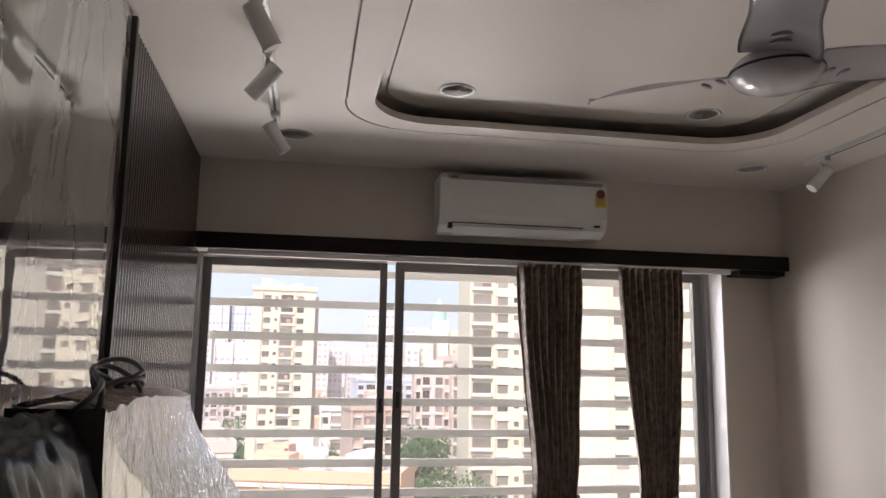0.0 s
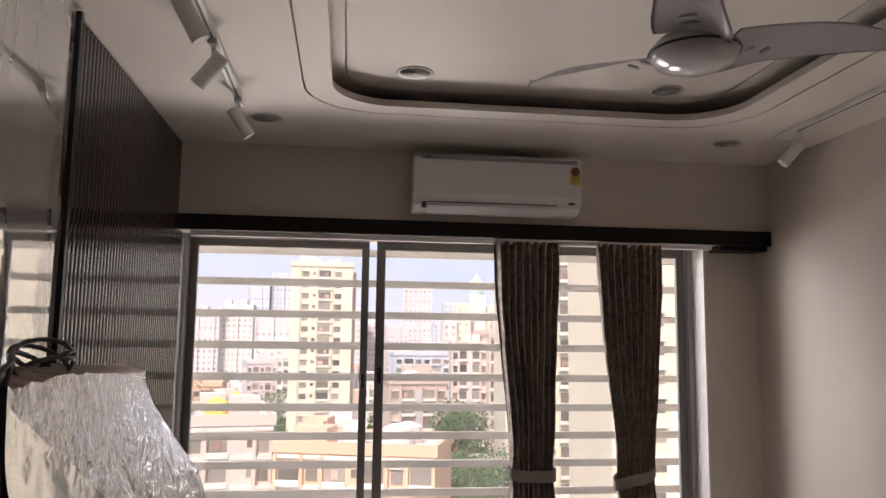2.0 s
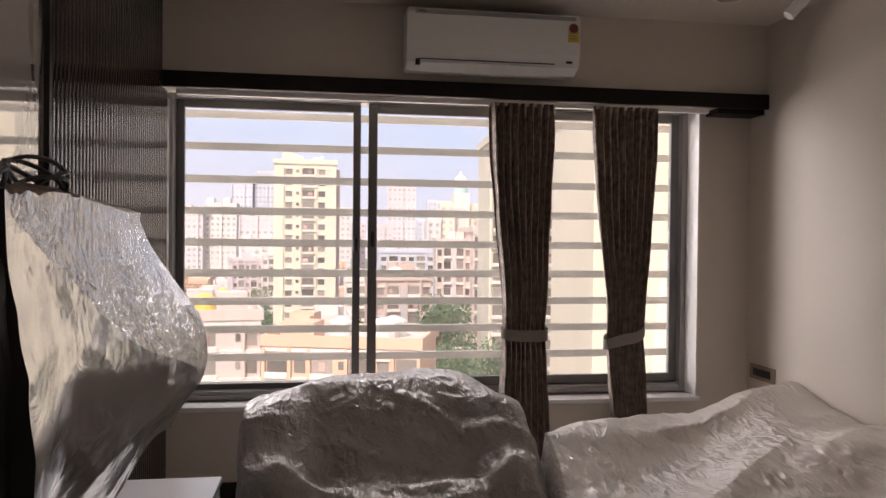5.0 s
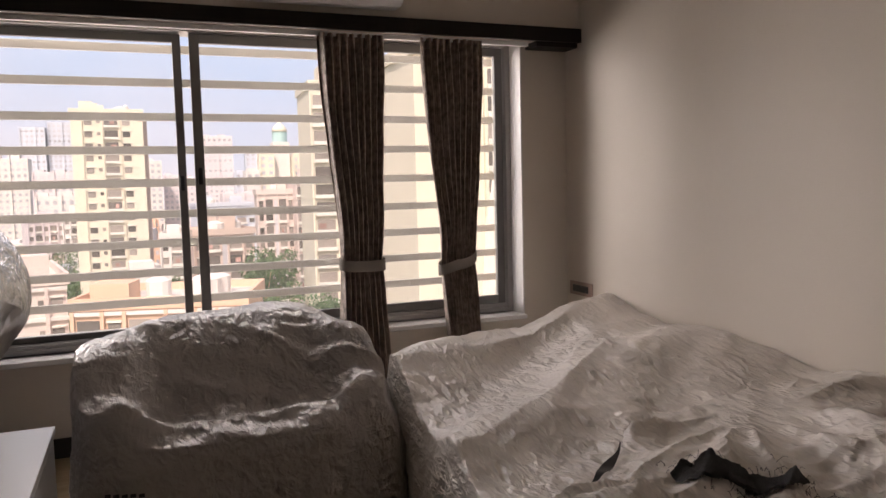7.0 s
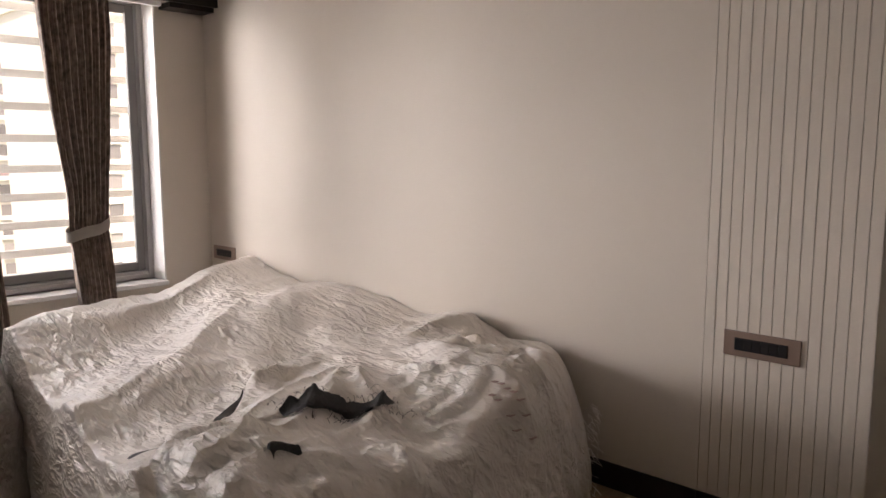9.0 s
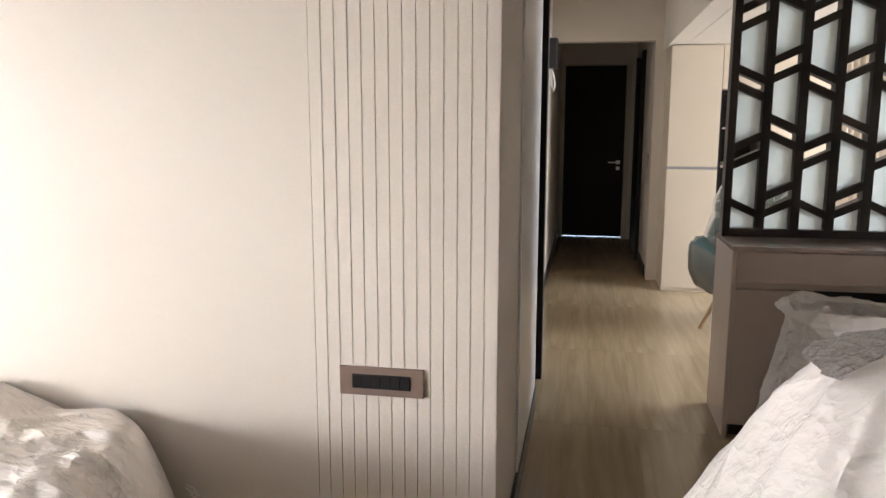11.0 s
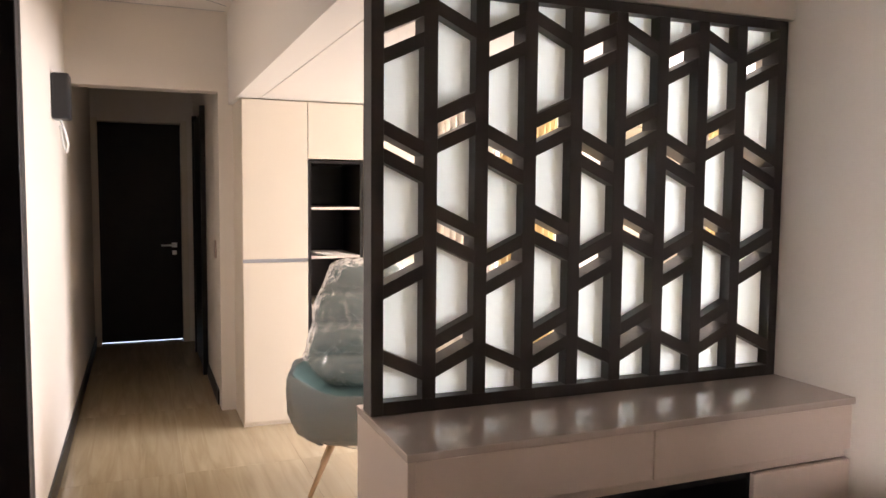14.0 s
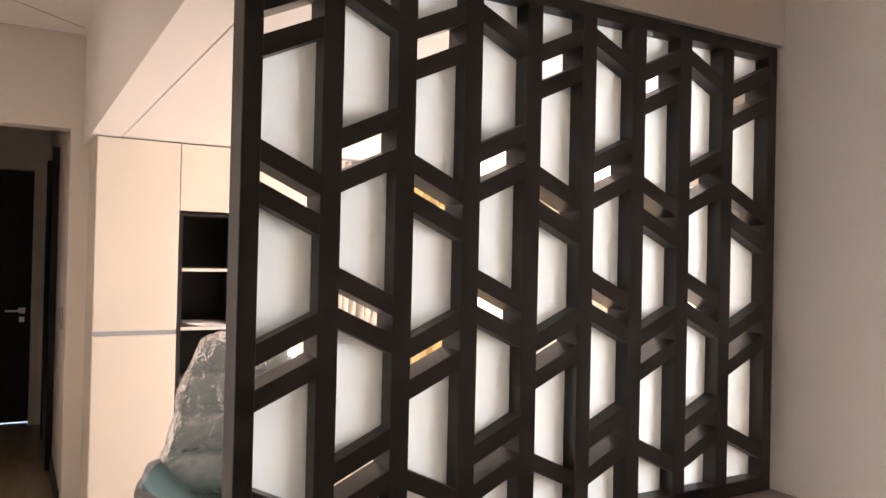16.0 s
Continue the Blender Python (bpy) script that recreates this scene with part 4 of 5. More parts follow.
# ---- lobby: baseboards, trim ----
structure("baseboard", box(XR - 0.012, XR - 0.001, 0.605, YW - 0.001, 0, 0.10, 0.002), BLACK, "black stone skirting", "baseboard")
structure("baseboard", box(XR - 0.012, XR - 0.001, 0.072, 0.604, 0, 0.10, 0.002), BLACK, "black stone skirting", "baseboard")
structure("baseboard", box(XR - 0.012, 5.198, 0.068, 0.0825, 0, 0.10, 0.002), BLACK, "black stone skirting", "baseboard")
structure("baseboard", box(5.72, 10.95, 0.172, 0.184, 0, 0.10, 0.002), BLACK, "black stone skirting", "baseboard")
structure("baseboard", box(8.63, 9.45, -0.694, -0.682, 0, 0.10, 0.002), BLACK, "black stone skirting", "baseboard")
structure("baseboard", box(XL + 0.1, XR - 0.02, YW - 0.012, YW - 0.001, 0, 0.10, 0.002), BLACK, "black stone skirting", "baseboard")
d3 = structure("door_3", box(5.225, 5.598, 0.205, 0.243, 0.008, ZC - 0.002, 0.002), DARK, "dark wooden door closed in its recess", "door")
part("jamb", box(5.60, 5.659, 0.066, 0.243, 0, ZC - 0.001, 0.003), DARK, d3)
part("jamb", box(5.661, 5.70, 0.066, 0.184, 0, ZC - 0.001, 0.003), DARK, d3)
part("jamb", box(5.202, 5.223, 0.086, 0.243, 0, ZC - 0.001, 0.002), DARK, d3)

for (x0, y0), (x1, y1) in (((8.27, -0.147), (7.30, -0.80)), ((7.6, 0.03), (8.31, -0.735)), ((8.46, 0.1), (8.46, -0.74))):
    d = Vector((x1 - x0, y1 - y0, 0))
    n2 = Vector((-d.y, d.x, 0)).normalized() * 0.004
    structure("ceiling_groove", prism([(x0 + n2.x, y0 + n2.y), (x0 - n2.x, y0 - n2.y), (x1 - n2.x, y1 - n2.y), (x1 + n2.x, y1 + n2.y)], ZC - 0.002, ZC - 0.0005), GREYP, "thin grey ceiling groove", "groove")

# corridor doors
d1 = structure("door_1", box(11.102, 11.14, -0.66, 0.20, 0.008, 2.12, 0.002), DARK, "dark brown wooden door at the corridor end, closed", "door")
hd = bmesh.new()
box(11.085, 11.104, -0.545, -0.495, 0.90, 0.945, 0.003, hd), box(11.085, 11.104, -0.54, -0.50, 0.83, 0.87, 0.003, hd)
tube([(11.085, -0.52, 0.922), (11.055, -0.52, 0.922), (11.053, -0.50, 0.922), (11.053, -0.40, 0.922)], 0.009, 10, hd)
part("door_handle", hd, STEEL, d1, "satin steel lever handle")
fb = bmesh.new()
box(10.955, 10.969, 0.13, 0.184, 0, 2.1, 0.002, fb), box(10.955, 10.969, -0.64, -0.585, 0, 2.1, 0.002, fb)
part("door_frame", fb, CREAM, d1)
d2 = structure("door_2", box(9.58, 10.42, -0.692, -0.668, 0.01, 2.05, 0.002), DARK, "dark brown wooden side door, closed", "door")
part("door_frame", box(9.52, 9.58, -0.694, -0.655, 0.0, 2.1, 0.002), DARK, d2)
part("door_frame", box(10.42, 10.48, -0.694, -0.655, 0.0, 2.1, 0.002), DARK, d2)

pl = thing("corridor_switch", "dark switch plate on the corridor wall", "switch plate", (8.75, -0.694, 1.05))
part("plate", box(-0.04, 0.04, 0, 0.008, -0.06, 0.06, 0.002), BRONZE, pl)
ph = thing("intercom", "black wall intercom box with a hanging white cable", "intercom")
part("box", box(7.66, 7.80, 0.10, 0.184, 1.80, 2.03, 0.012), BLACKP, ph)
part("cable", tube([(7.73, 0.15, 1.80), (7.74, 0.13, 1.74), (7.78, 0.12, 1.68), (7.82, 0.13, 1.64), (7.85, 0.15, 1.68), (7.83, 0.16, 1.78)], 0.006, 8), WHITE, ph, "white cable", True)

# ---- console with lattice screen ----
con = thing("console", "taupe laminate console cabinet with drawers and an open black niche", "cabinet")
part("top", box(4.972, 5.40, YS + 0.003, -0.762, 0.838, 0.858, 0.002), TAUPE_TOP, con)
part("end_panel", box(4.978, 5.40, -0.785, -0.765, 0.0, 0.8375, 0.002), TAUPE, con)
part("back_panel", box(5.36, 5.395, YS + 0.003, -0.786, 0, 0.8375), TAUPE, con)
for y0, y1 in ((-1.445, -0.787), (YS + 0.004, -1.449)):
    dr = part("drawer", box(4.982, 5.0, y0, y1, 0.702, 0.834, 0.002), TAUPE, con)
part("recess", box(5.002, 5.02, YS + 0.004, -0.787, 0.672, 0.70), TAUPE, con)
for y0, y1 in ((-1.10, -0.787), (YS + 0.004, -1.79)):
    part("cupboard_door", box(4.982, 5.0, y0, y1, 0.06, 0.67, 0.002), TAUPE, con)
for y0 in (-1.105, -1.79):
    part("niche_side", box(5.002, 5.358, y0 - 0.008, y0 + 0.008, 0.06, 0.67), BLACKP, con)
part("niche_back", box(5.34, 5.357, -1.78, -1.115, 0.06, 0.67), BLACKP, con)
part("niche_top", box(5.002, 5.34, -1.78, -1.115, 0.655, 0.671), BLACKP, con)
part("plinth", box(5.02, 5.35, YS + 0.004, -0.80, 0.0, 0.058), BLACK, con)

scr = thing("lattice_screen", "dark wenge lattice screen with frosted panes on the console", "screen")
SX0, SX1, SY0, SY1, SZ0, SZ1 = 5.27, 5.342, -2.145, -0.765, 0.859, 2.0
NC = 9
FW = 0.034
part("stile", box(SX0, SX1, SY1 - FW, SY1, SZ0, SZ1, 0.002), WENGE, scr)
part("stile", box(SX0, SX1, SY0, SY0 + FW, SZ0, SZ1, 0.002), WENGE, scr)
part("rail", box(SX0, SX1, SY0 + FW, SY1 - FW, SZ0, SZ0 + 0.036, 0.002), WENGE, scr)
part("rail", box(SX0, SX1, SY0 + FW, SY1 - FW, SZ1 - 0.03, SZ1, 0.002), WENGE, scr)
PITCH, HOLE_W, BT = 0.1477, 0.1085, 0.0375
SLOPE = 0.47
EVEN = ((1.896, 1), (1.818, 1), (1.588, -1), (1.516, -1), (1.290, 1), (1.212, 1), (0.990, -1))
ODD = ((1.902, -1), (1.673, 1), (1.595, 1), (1.371, -1), (1.299, -1), (1.072, 1), (0.995, 1))
OPEN_EVEN, OPEN_ODD = (0, 2, 4), (1, 3, 5)
for c in range(NC):
    yl = SY1 - FW - PITCH * c
    yr = yl - HOLE_W if c < NC - 1 else SY0 + FW
    if c < NC - 1:
        part("mullion", box(SX0, SX1, yl - PITCH, yr, SZ0 + 0.036, SZ1 - 0.03, 0.0015), WENGE, scr)
    bars, gaps = (EVEN, OPEN_EVEN) if c % 2 == 0 else (ODD, OPEN_ODD)
    half = SLOPE * (yl - yr) / 2
    edges = [(SZ1 - 0.03, SZ1 - 0.03)]
    for zc, sg in bars:
        zl, zr = zc - sg * half, zc + sg * half
        lim = SZ1 - 0.031
        loop = [(yl, zl - BT / 2), (yr, zr - BT / 2), (yr, min(lim, zr + BT / 2)), (yl, min(lim, zl + BT / 2))]
        part("bar", prism(loop, SX0 + 0.001, SX1 - 0.001, "x"), WENGE, scr)
        edges.append((zl, zr))
    edges.append((SZ0 + 0.036, SZ0 + 0.036))
    for i, ((al, ar), (bl_, br_)) in enumerate(zip(edges, edges[1:])):
        if i - 1 in gaps:
            continue
        part("pane", prism([(yl - 0.0005, al - BT / 2), (yr + 0.0005, ar - BT / 2), (yr + 0.0005, br_ + BT / 2), (yl - 0.0005, bl_ + BT / 2)] if 0 < i < len(edges) - 2 else [(yl - 0.0005, al - (BT / 2 if i else 0)), (yr + 0.0005, ar - (BT / 2 if i else 0)), (yr + 0.0005, br_ + (BT / 2 if i < len(edges) - 2 else 0)), (yl - 0.0005, bl_ + (BT / 2 if i < len(edges) - 2 else 0))], SX0 + 0.040, SX0 + 0.044, "x"), FROST, scr, "frosted white acrylic pane")

# ---- things in front of the console ----
cov = thing("covered_chair", "chair wrapped in a white foam sheet with a folded collar", "chair")


def cov_fn(u, v):
    a = 2 * math.pi * u
    ce = math.copysign(abs(math.cos(a)) ** 0.7, math.cos(a))
    se = math.copysign(abs(math.sin(a)) ** 0.7, math.sin(a))
    k = v
    top = 0.67 - 0.05 * smoothstep(-0.2, -1, se) + 0.02 * ce
    r = 0.78 + 0.30 * k + 0.12 * k * max(0, se)
    z = top * (1 - k)
    n = 0.03 * wrinkle(ce, se, z * 2, 1.6, 3) + 0.012 * wrinkle(ce, se, z * 2, 5, 3)
    return (4.56 + (0.20 * r + n) * ce, -1.17 + (0.33 * r + n) * se, max(0.004, z))


part("foam_sheet", sheet(cov_fn, 120, 60), FOAM, cov, smooth=True)


def collar(u, v):
    a = 2 * math.pi * u
    ce = math.copysign(abs(math.cos(a)) ** 0.7, math.cos(a))
    se = math.copysign(abs(math.sin(a)) ** 0.7, math.sin(a))
    top = 0.70 - 0.075 * smoothstep(0.2, -1, se) + 0.055 * abs(((u * 7 + 0.35) % 1.0) * 2 - 1) * (0.4 + 0.6 * noise.noise(Vector((u * 9, 4, 1))) ** 2) + 0.015 * wrinkle(u * 3, 0, 0, 4, 2)
    drop = (0.05 + 0.24 * max(0.0, 1 - abs(((u - 0.46 + 0.5) % 1.0) - 0.5) / 0.16)) * v
    w = 0.82 + 0.12 * math.sin(math.pi * min(1, v * 1.2)) * 0.8
    n = 0.03 * wrinkle(ce, se, 0.6 * v, 1.7, 8) + 0.012 * wrinkle(ce * 1.5, se, 1.5 * v, 4.5, 2)
    return (4.56 + (0.215 * w + n) * ce - 0.03 * v * max(0, -ce), -1.17 + (0.335 * w + n) * se, top - drop)


part("collar", sheet(collar, 120, 20), FOAM, cov, smooth=True)


def collar_in(u, v):
    x, y, z = collar(u, 0)
    return (4.56 + (x - 4.56) * (1 - 0.25 * v), -1.17 + (y + 1.17) * (1 - 0.25 * v), z - 0.16 * v)


part("collar_inside", sheet(collar_in, 120, 6), FOAM, cov, smooth=True)
bub = thing("wrapped_chair", "chair wrapped in crinkled bubble wrap beside the console", "chair")


def bub_fn(u, v):
    a = 2 * math.pi * u
    ce = math.copysign(abs(math.cos(a)) ** 0.6, math.cos(a))
    se = math.copysign(abs(math.sin(a)) ** 0.6, math.sin(a))
    sp = min(1, v / 0.4) ** 0.7
    z = 0.72 * (1 - max(0, (v - 0.3) / 0.7) ** 1.2) - 0.05 * sp
    n = 0.025 * wrinkle(ce, se, z * 2, 2.5, 6) + 0.008 * wrinkle(ce, se, z * 2, 7, 1)
    return (4.45 + (0.24 + 0.06 * v) * sp * ce + n * ce, -1.78 + (0.27 + 0.05 * v) * sp * se + n * se, max(0.004, z + n))


part("bubble_wrap", sheet(bub_fn, 90, 50), BUBBLE, bub, smooth=True)
bundle = thing("wrapped_bundle", "tall furniture bundle wrapped in white foam sheet and bubble wrap", "wrapped furniture")


def reach(k):
    """Width and height of the bundle from its top (k = 0) to the floor (k = 1)."""
    prof = ((0.0, 0.0, 0.96), (0.3, 0.14, 0.95), (0.45, 0.25, 0.91), (0.55, 0.34, 0.80), (0.75, 0.51, 0.50), (1.0, 0.57, 0.004))
    for (k0, r0, z0), (k1, r1, z1) in zip(prof, prof[1:]):
        if k <= k1:
            f = (k - k0) / (k1 - k0)
            return r0 + (r1 - r0) * f, z0 + (z1 - z0) * f


def bundle_fn(u, v):
    a = 2 * math.pi * u
    ce = math.copysign(abs(math.cos(a)) ** 0.75, math.cos(a))
    se = math.copysign(abs(math.sin(a)) ** 0.75, math.sin(a))
    r, z = reach(v)
    n = 0.02 * wrinkle(ce, se, z * 2, 2.2, 4) + 0.035 * (1 - abs(math.sin(7 * a + 3 * z))) ** 2 * smoothstep(0.2, 0.7, v) * (1 - v)
    return (3.10 + (0.72 * r + n) * ce, -0.84 + (r + n) * se, max(0.004, z + 0.5 * n * (1 - v)))


def bundle_wrap(u, v):
    x, y, z = bundle_fn(0.02 + 0.30 * u + 0.02 * wrinkle(v, u, 0, 3, 3), 0.1 + 0.36 * v)
    return (x + 0.012, y + 0.012, z + 0.022 + 0.006 * wrinkle(u * 3, v * 3, 0, 3, 2))


part("foam_sheet", sheet(bundle_fn, 140, 80), FOAM, bundle, smooth=True)
part("bubble_wrap", sheet(bundle_wrap, 60, 40), BUBBLE, bundle, "crinkled clear bubble wrap", True)

# ---- dining side ----
tall = thing("tall_cabinet", "tall cream laminate cabinet with two doors", "cabinet", group="dining cabinets")
part("body", box(8.06, 8.60, -1.178, -0.785, 0.0, ZD - 0.003), CREAM, tall)
part("door", box(8.04, 8.058, -1.178, -0.786, 1.035, ZD - 0.008, 0.002), CREAM, tall)
part("door", box(8.04, 8.058, -1.178, -0.786, 0.03, 1.012, 0.002), CREAM, tall)
part("finger_groove", box(8.052, 8.0595, -1.178, -0.786, 1.013, 1.034), GREYP, tall)
nic = thing("shelf_cabinet", "cream cabinet with an open dark shelf niche holding papers", "cabinet", group="dining cabinets")
part("body", box(8.50, 8.60, -1.53, -1.182, 0, ZD - 0.003), DARK, nic)
part("door", box(8.04, 8.058, -1.53, -1.182, 1.648, ZD - 0.008, 0.002), CREAM, nic)
part("upper_box", box(8.06, 8.499, -1.53, -1.182, 1.65, ZD - 0.004), CREAM, nic)
for y0 in (-1.53, -1.2):
    part("side", box(8.042, 8.499, y0, y0 + 0.018, 0.5, 1.640), DARK, nic)
for z in (1.622, 1.335, 1.03, 0.72, 0.5):
    part("shelf", box(8.045, 8.499, -1.511, -1.201, z, z + 0.016), TAUPE if z < 1.6 else DARK, nic)
part("lower_body", box(8.06, 8.499, -1.53, -1.182, 0, 0.49), CREAM, nic)
part("door", box(8.04, 8.058, -1.53, -1.182, 0.03, 0.488, 0.002), CREAM, nic)
pp = thing("paper_stack", "loose white papers lying on the dark shelf", "papers")
for k in range(4):
    part("paper", box(8.07 + 0.01 * k, 8.28 + 0.015 * k, -1.48 + 0.03 * k, -1.30 + 0.02 * k, 1.0465 + 0.004 * k, 1.0495 + 0.004 * k), PAPER, pp)
for y0 in (-2.02,):
    cb = thing("tall_cabinet", "tall cream laminate cabinet with two doors", "cabinet", group="dining cabinets")
    part("body", box(8.06, 8.60, y0 + 0.002, y0 + 0.486, 0, ZD - 0.003), CREAM, cb)
    part("door", box(8.04, 8.058, y0 + 0.003, y0 + 0.485, 1.035, ZD - 0.008, 0.002), CREAM, cb)
    part("door", box(8.04, 8.058, y0 + 0.003, y0 + 0.485, 0.03, 1.012, 0.002), CREAM, cb)

ch = thing("lounge_chair", "teal upholstered winged chair on wooden legs, wrapped in thin plastic", "chair", (7.0, -1.23, 0), -20)


def seat_fn(u, v):
    a = 2 * math.pi * u
    ce = math.copysign(abs(math.cos(a)) ** 0.75, math.cos(a))
    se = math.copysign(abs(math.sin(a)) ** 0.75, math.sin(a))
    prof_r = (0.10, 0.22, 0.29, 0.325, 0.335, 0.33, 0.30, 0.2, 0.01)
    prof_z = (0.24, 0.245, 0.29, 0.38, 0.47, 0.515, 0.50, 0.43, 0.42)
    t = v * 8
    i = min(7, int(t))
    f = t - i
    r = prof_r[i] + (prof_r[i + 1] - prof_r[i]) * f
    z = prof_z[i] + (prof_z[i + 1] - prof_z[i]) * f
    lift = 0.06 * smoothstep(0.2, 1, se) if 0.4 < v < 0.9 else 0
    return (r * ce, r * se * 1.02, z + lift * math.sin(math.pi * (v - 0.4) / 0.5) + 0.004 * noise.noise(Vector((ce * 4, se * 4, z * 9))))


part("seat", sheet(seat_fn, 60, 40), TEAL, ch, smooth=True)


def back_fn(u, v):
    a = 2 * math.pi * u
    z = 0.42 + 0.66 * v
    hw = 0.25 - 0.07 * smoothstep(0.55, 1.0, v) + 0.05 * math.exp(-((v - 0.2) / 0.2) ** 2)
    hw *= (1 - max(0, (v - 0.93) / 0.07) ** 2 * 0.5)
    th = 0.06 * (1 - max(0, (v - 0.93) / 0.07) ** 2 * 0.6)
    tuft = 0.03 * (abs(math.sin(v * math.pi * 4)) ** 0.6 - 0.6)
    ce = math.copysign(abs(math.cos(a)) ** 0.6, math.cos(a))
    x = 0.22 + 0.13 * v + (th + tuft) * math.sin(a)
    return (x - 0.07 * (abs(ce) ** 2.5) * (1 - 0.4 * v), hw * ce, z)


bk = sheet(back_fn, 60, 50)
part("backrest", bk, TEAL, ch, smooth=True)
for sx, sy in ((-1, -1), (-1, 1), (1, -1), (1, 1)):
    part("leg", tube([(sx * 0.12, sy * 0.12, 0.26), (sx * 0.24, sy * 0.23, 0.0)], [0.018, 0.011], 10), OAK, ch, "tapered oak leg", True)


def wrap_back(u, v):
    x, y, z = back_fn(u, min(1, v * 1.02))
    n = 0.02 * wrinkle(x * 2, y * 2, z * 2, 3, 1) + 0.022
    a = 2 * math.pi * u
    return (x + n * math.sin(a), y + n * math.cos(a), z + 0.015)


def wrap_seat(u, v):
    x, y, z = seat_fn(u, 0.1 + 0.62 * v)
    n = 0.025 * wrinkle(x * 2, y * 2, z * 2, 3, 4) + 0.02
    a = 2 * math.pi * u
    return (x + n * math.cos(a), y + n * math.sin(a), z + 0.012 - 0.05 * (1 - v) * abs(wrinkle(u * 4, 0, 0, 2)))


part("wrap", sheet(wrap_back, 70, 50), THINFILM, ch, "thin clear plastic wrap", True)
part("wrap", sheet(wrap_seat, 80, 30), THINFILM, ch, "thin clear plastic wrap", True)

for label, y0, y1, mt in (("pale curtain in narrow pleats beside the dining cabinets", -2.50, -2.04, material("pale_pleats", (0.72, 0.66, 0.58), 0.8, spots=0.1)),
                          ("ochre curtain in pleats beside the dining cabinets", -2.98, -2.52, material("ochre_cloth", (0.66, 0.52, 0.29), 0.8, spots=0.12))):
    th = thing("curtain", label, "curtain", group="dining curtains")

    def pleats(u, v, y0=y0, y1=y1):
        return (8.12 + 0.045 * math.sin(u * 62) + 0.01 * math.sin(u * 19 + v), y0 + (y1 - y0) * u, 1.985 - 1.97 * v)
    part("cloth", sheet(pleats, 130, 6), mt, th, smooth=True)
    part("rail", box(8.10, 8.14, y0, y1, 1.985, 1.998), GREYP, th)

w2 = structure("window_2", box(5.6, 8.2, -4.44, -4.31, 0.446, 0.456), ALU, "dining room sliding window", "window")
frame_bars("window_frame", 5.602, 8.198, 0.457, 1.998, -4.42, -4.36, 0.05, ALU, w2)
part("mullion", box(6.87, 6.93, -4.41, -4.37, 0.5, 1.95), ALU, w2)
for x in (5.75, 7.85):
    th = thing("curtain", "pale yellow striped curtain at the dining window", "curtain", group="dining curtains")

    def pale(u, v, x=x):
        return (x - 0.14 + 0.28 * u, -4.22 + 0.03 * math.sin(u * 44), 1.97 - 1.9 * v)
    part("cloth", sheet(pale, 60, 8), material("pale_curtain", (0.7, 0.55, 0.3), 0.8, spots=0.1), th, smooth=True)

# ---- city outside ----
GZ = -36.0


def facade_mat(name, c):
    return material(name, c, 0.85, spots=0.07, scale=0.15, bump=0.05, bump_scale=2.0)


# the pale grey and pale pink hold distance haze in their base colour
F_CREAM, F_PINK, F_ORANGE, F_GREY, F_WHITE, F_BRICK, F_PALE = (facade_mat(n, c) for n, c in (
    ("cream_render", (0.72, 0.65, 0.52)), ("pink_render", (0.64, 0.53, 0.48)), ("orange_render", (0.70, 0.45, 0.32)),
    ("haze_grey_render", (0.58, 0.60, 0.66)), ("white_render", (0.68, 0.63, 0.59)), ("brown_render", (0.55, 0.43, 0.37)), ("haze_pink_render", (0.66, 0.58, 0.58))))
W_DARK = material("far_window_and_shade", (0.21, 0.18, 0.16), 0.3, spots=0.35, scale=0.8, piece=0.7)
# far windows, lightened in the colour for haze
W_PALE = material("haze_tinted_window", (0.46, 0.44, 0.46), 0.4, spots=0.15, scale=0.8, piece=0.25)
W_LIGHT = material("far_band", (0.70, 0.67, 0.61), 0.8, spots=0.1, scale=0.5)
W_WASH = material("balcony_washing", (0.50, 0.30, 0.26), 0.8, spots=0.5, scale=3.0, piece=0.6)
ROOF = material("roof_screed", (0.56, 0.52, 0.48), 0.9, spots=0.25, scale=0.6)
TANK = material("yellow_roof_tank", (0.72, 0.52, 0.10), 0.6, spots=0.15, scale=2)
GROUND = material("city_ground", (0.19, 0.21, 0.14), 0.9, spots=0.5, scale=0.02)
gb = bmesh.new()
vs = [gb.verts.new(p) for p in ((-4500, -4500, GZ), (4500, -4500, GZ), (4500, 4500, GZ), (-4500, 4500, GZ))]
gb.faces.new(vs)
structure("ground", gb, GROUND, "hazy city ground", "ground")
# balcony openings are flat dark panels, the shade of their depth in the colour
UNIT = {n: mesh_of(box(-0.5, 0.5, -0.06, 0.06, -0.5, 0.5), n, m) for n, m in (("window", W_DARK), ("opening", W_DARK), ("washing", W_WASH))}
UNIT["ledge"] = mesh_of(box(-0.5, 0.5, -0.22, 0.1, -0.5, 0.5), "ledge", W_LIGHT)
crng = random.Random(21)


def piece(name, th, x, y, z, w, h):
    o = new(name, UNIT[name])
    o.parent = th
    o.location, o.scale = (x, y, z), (w, 1, h)


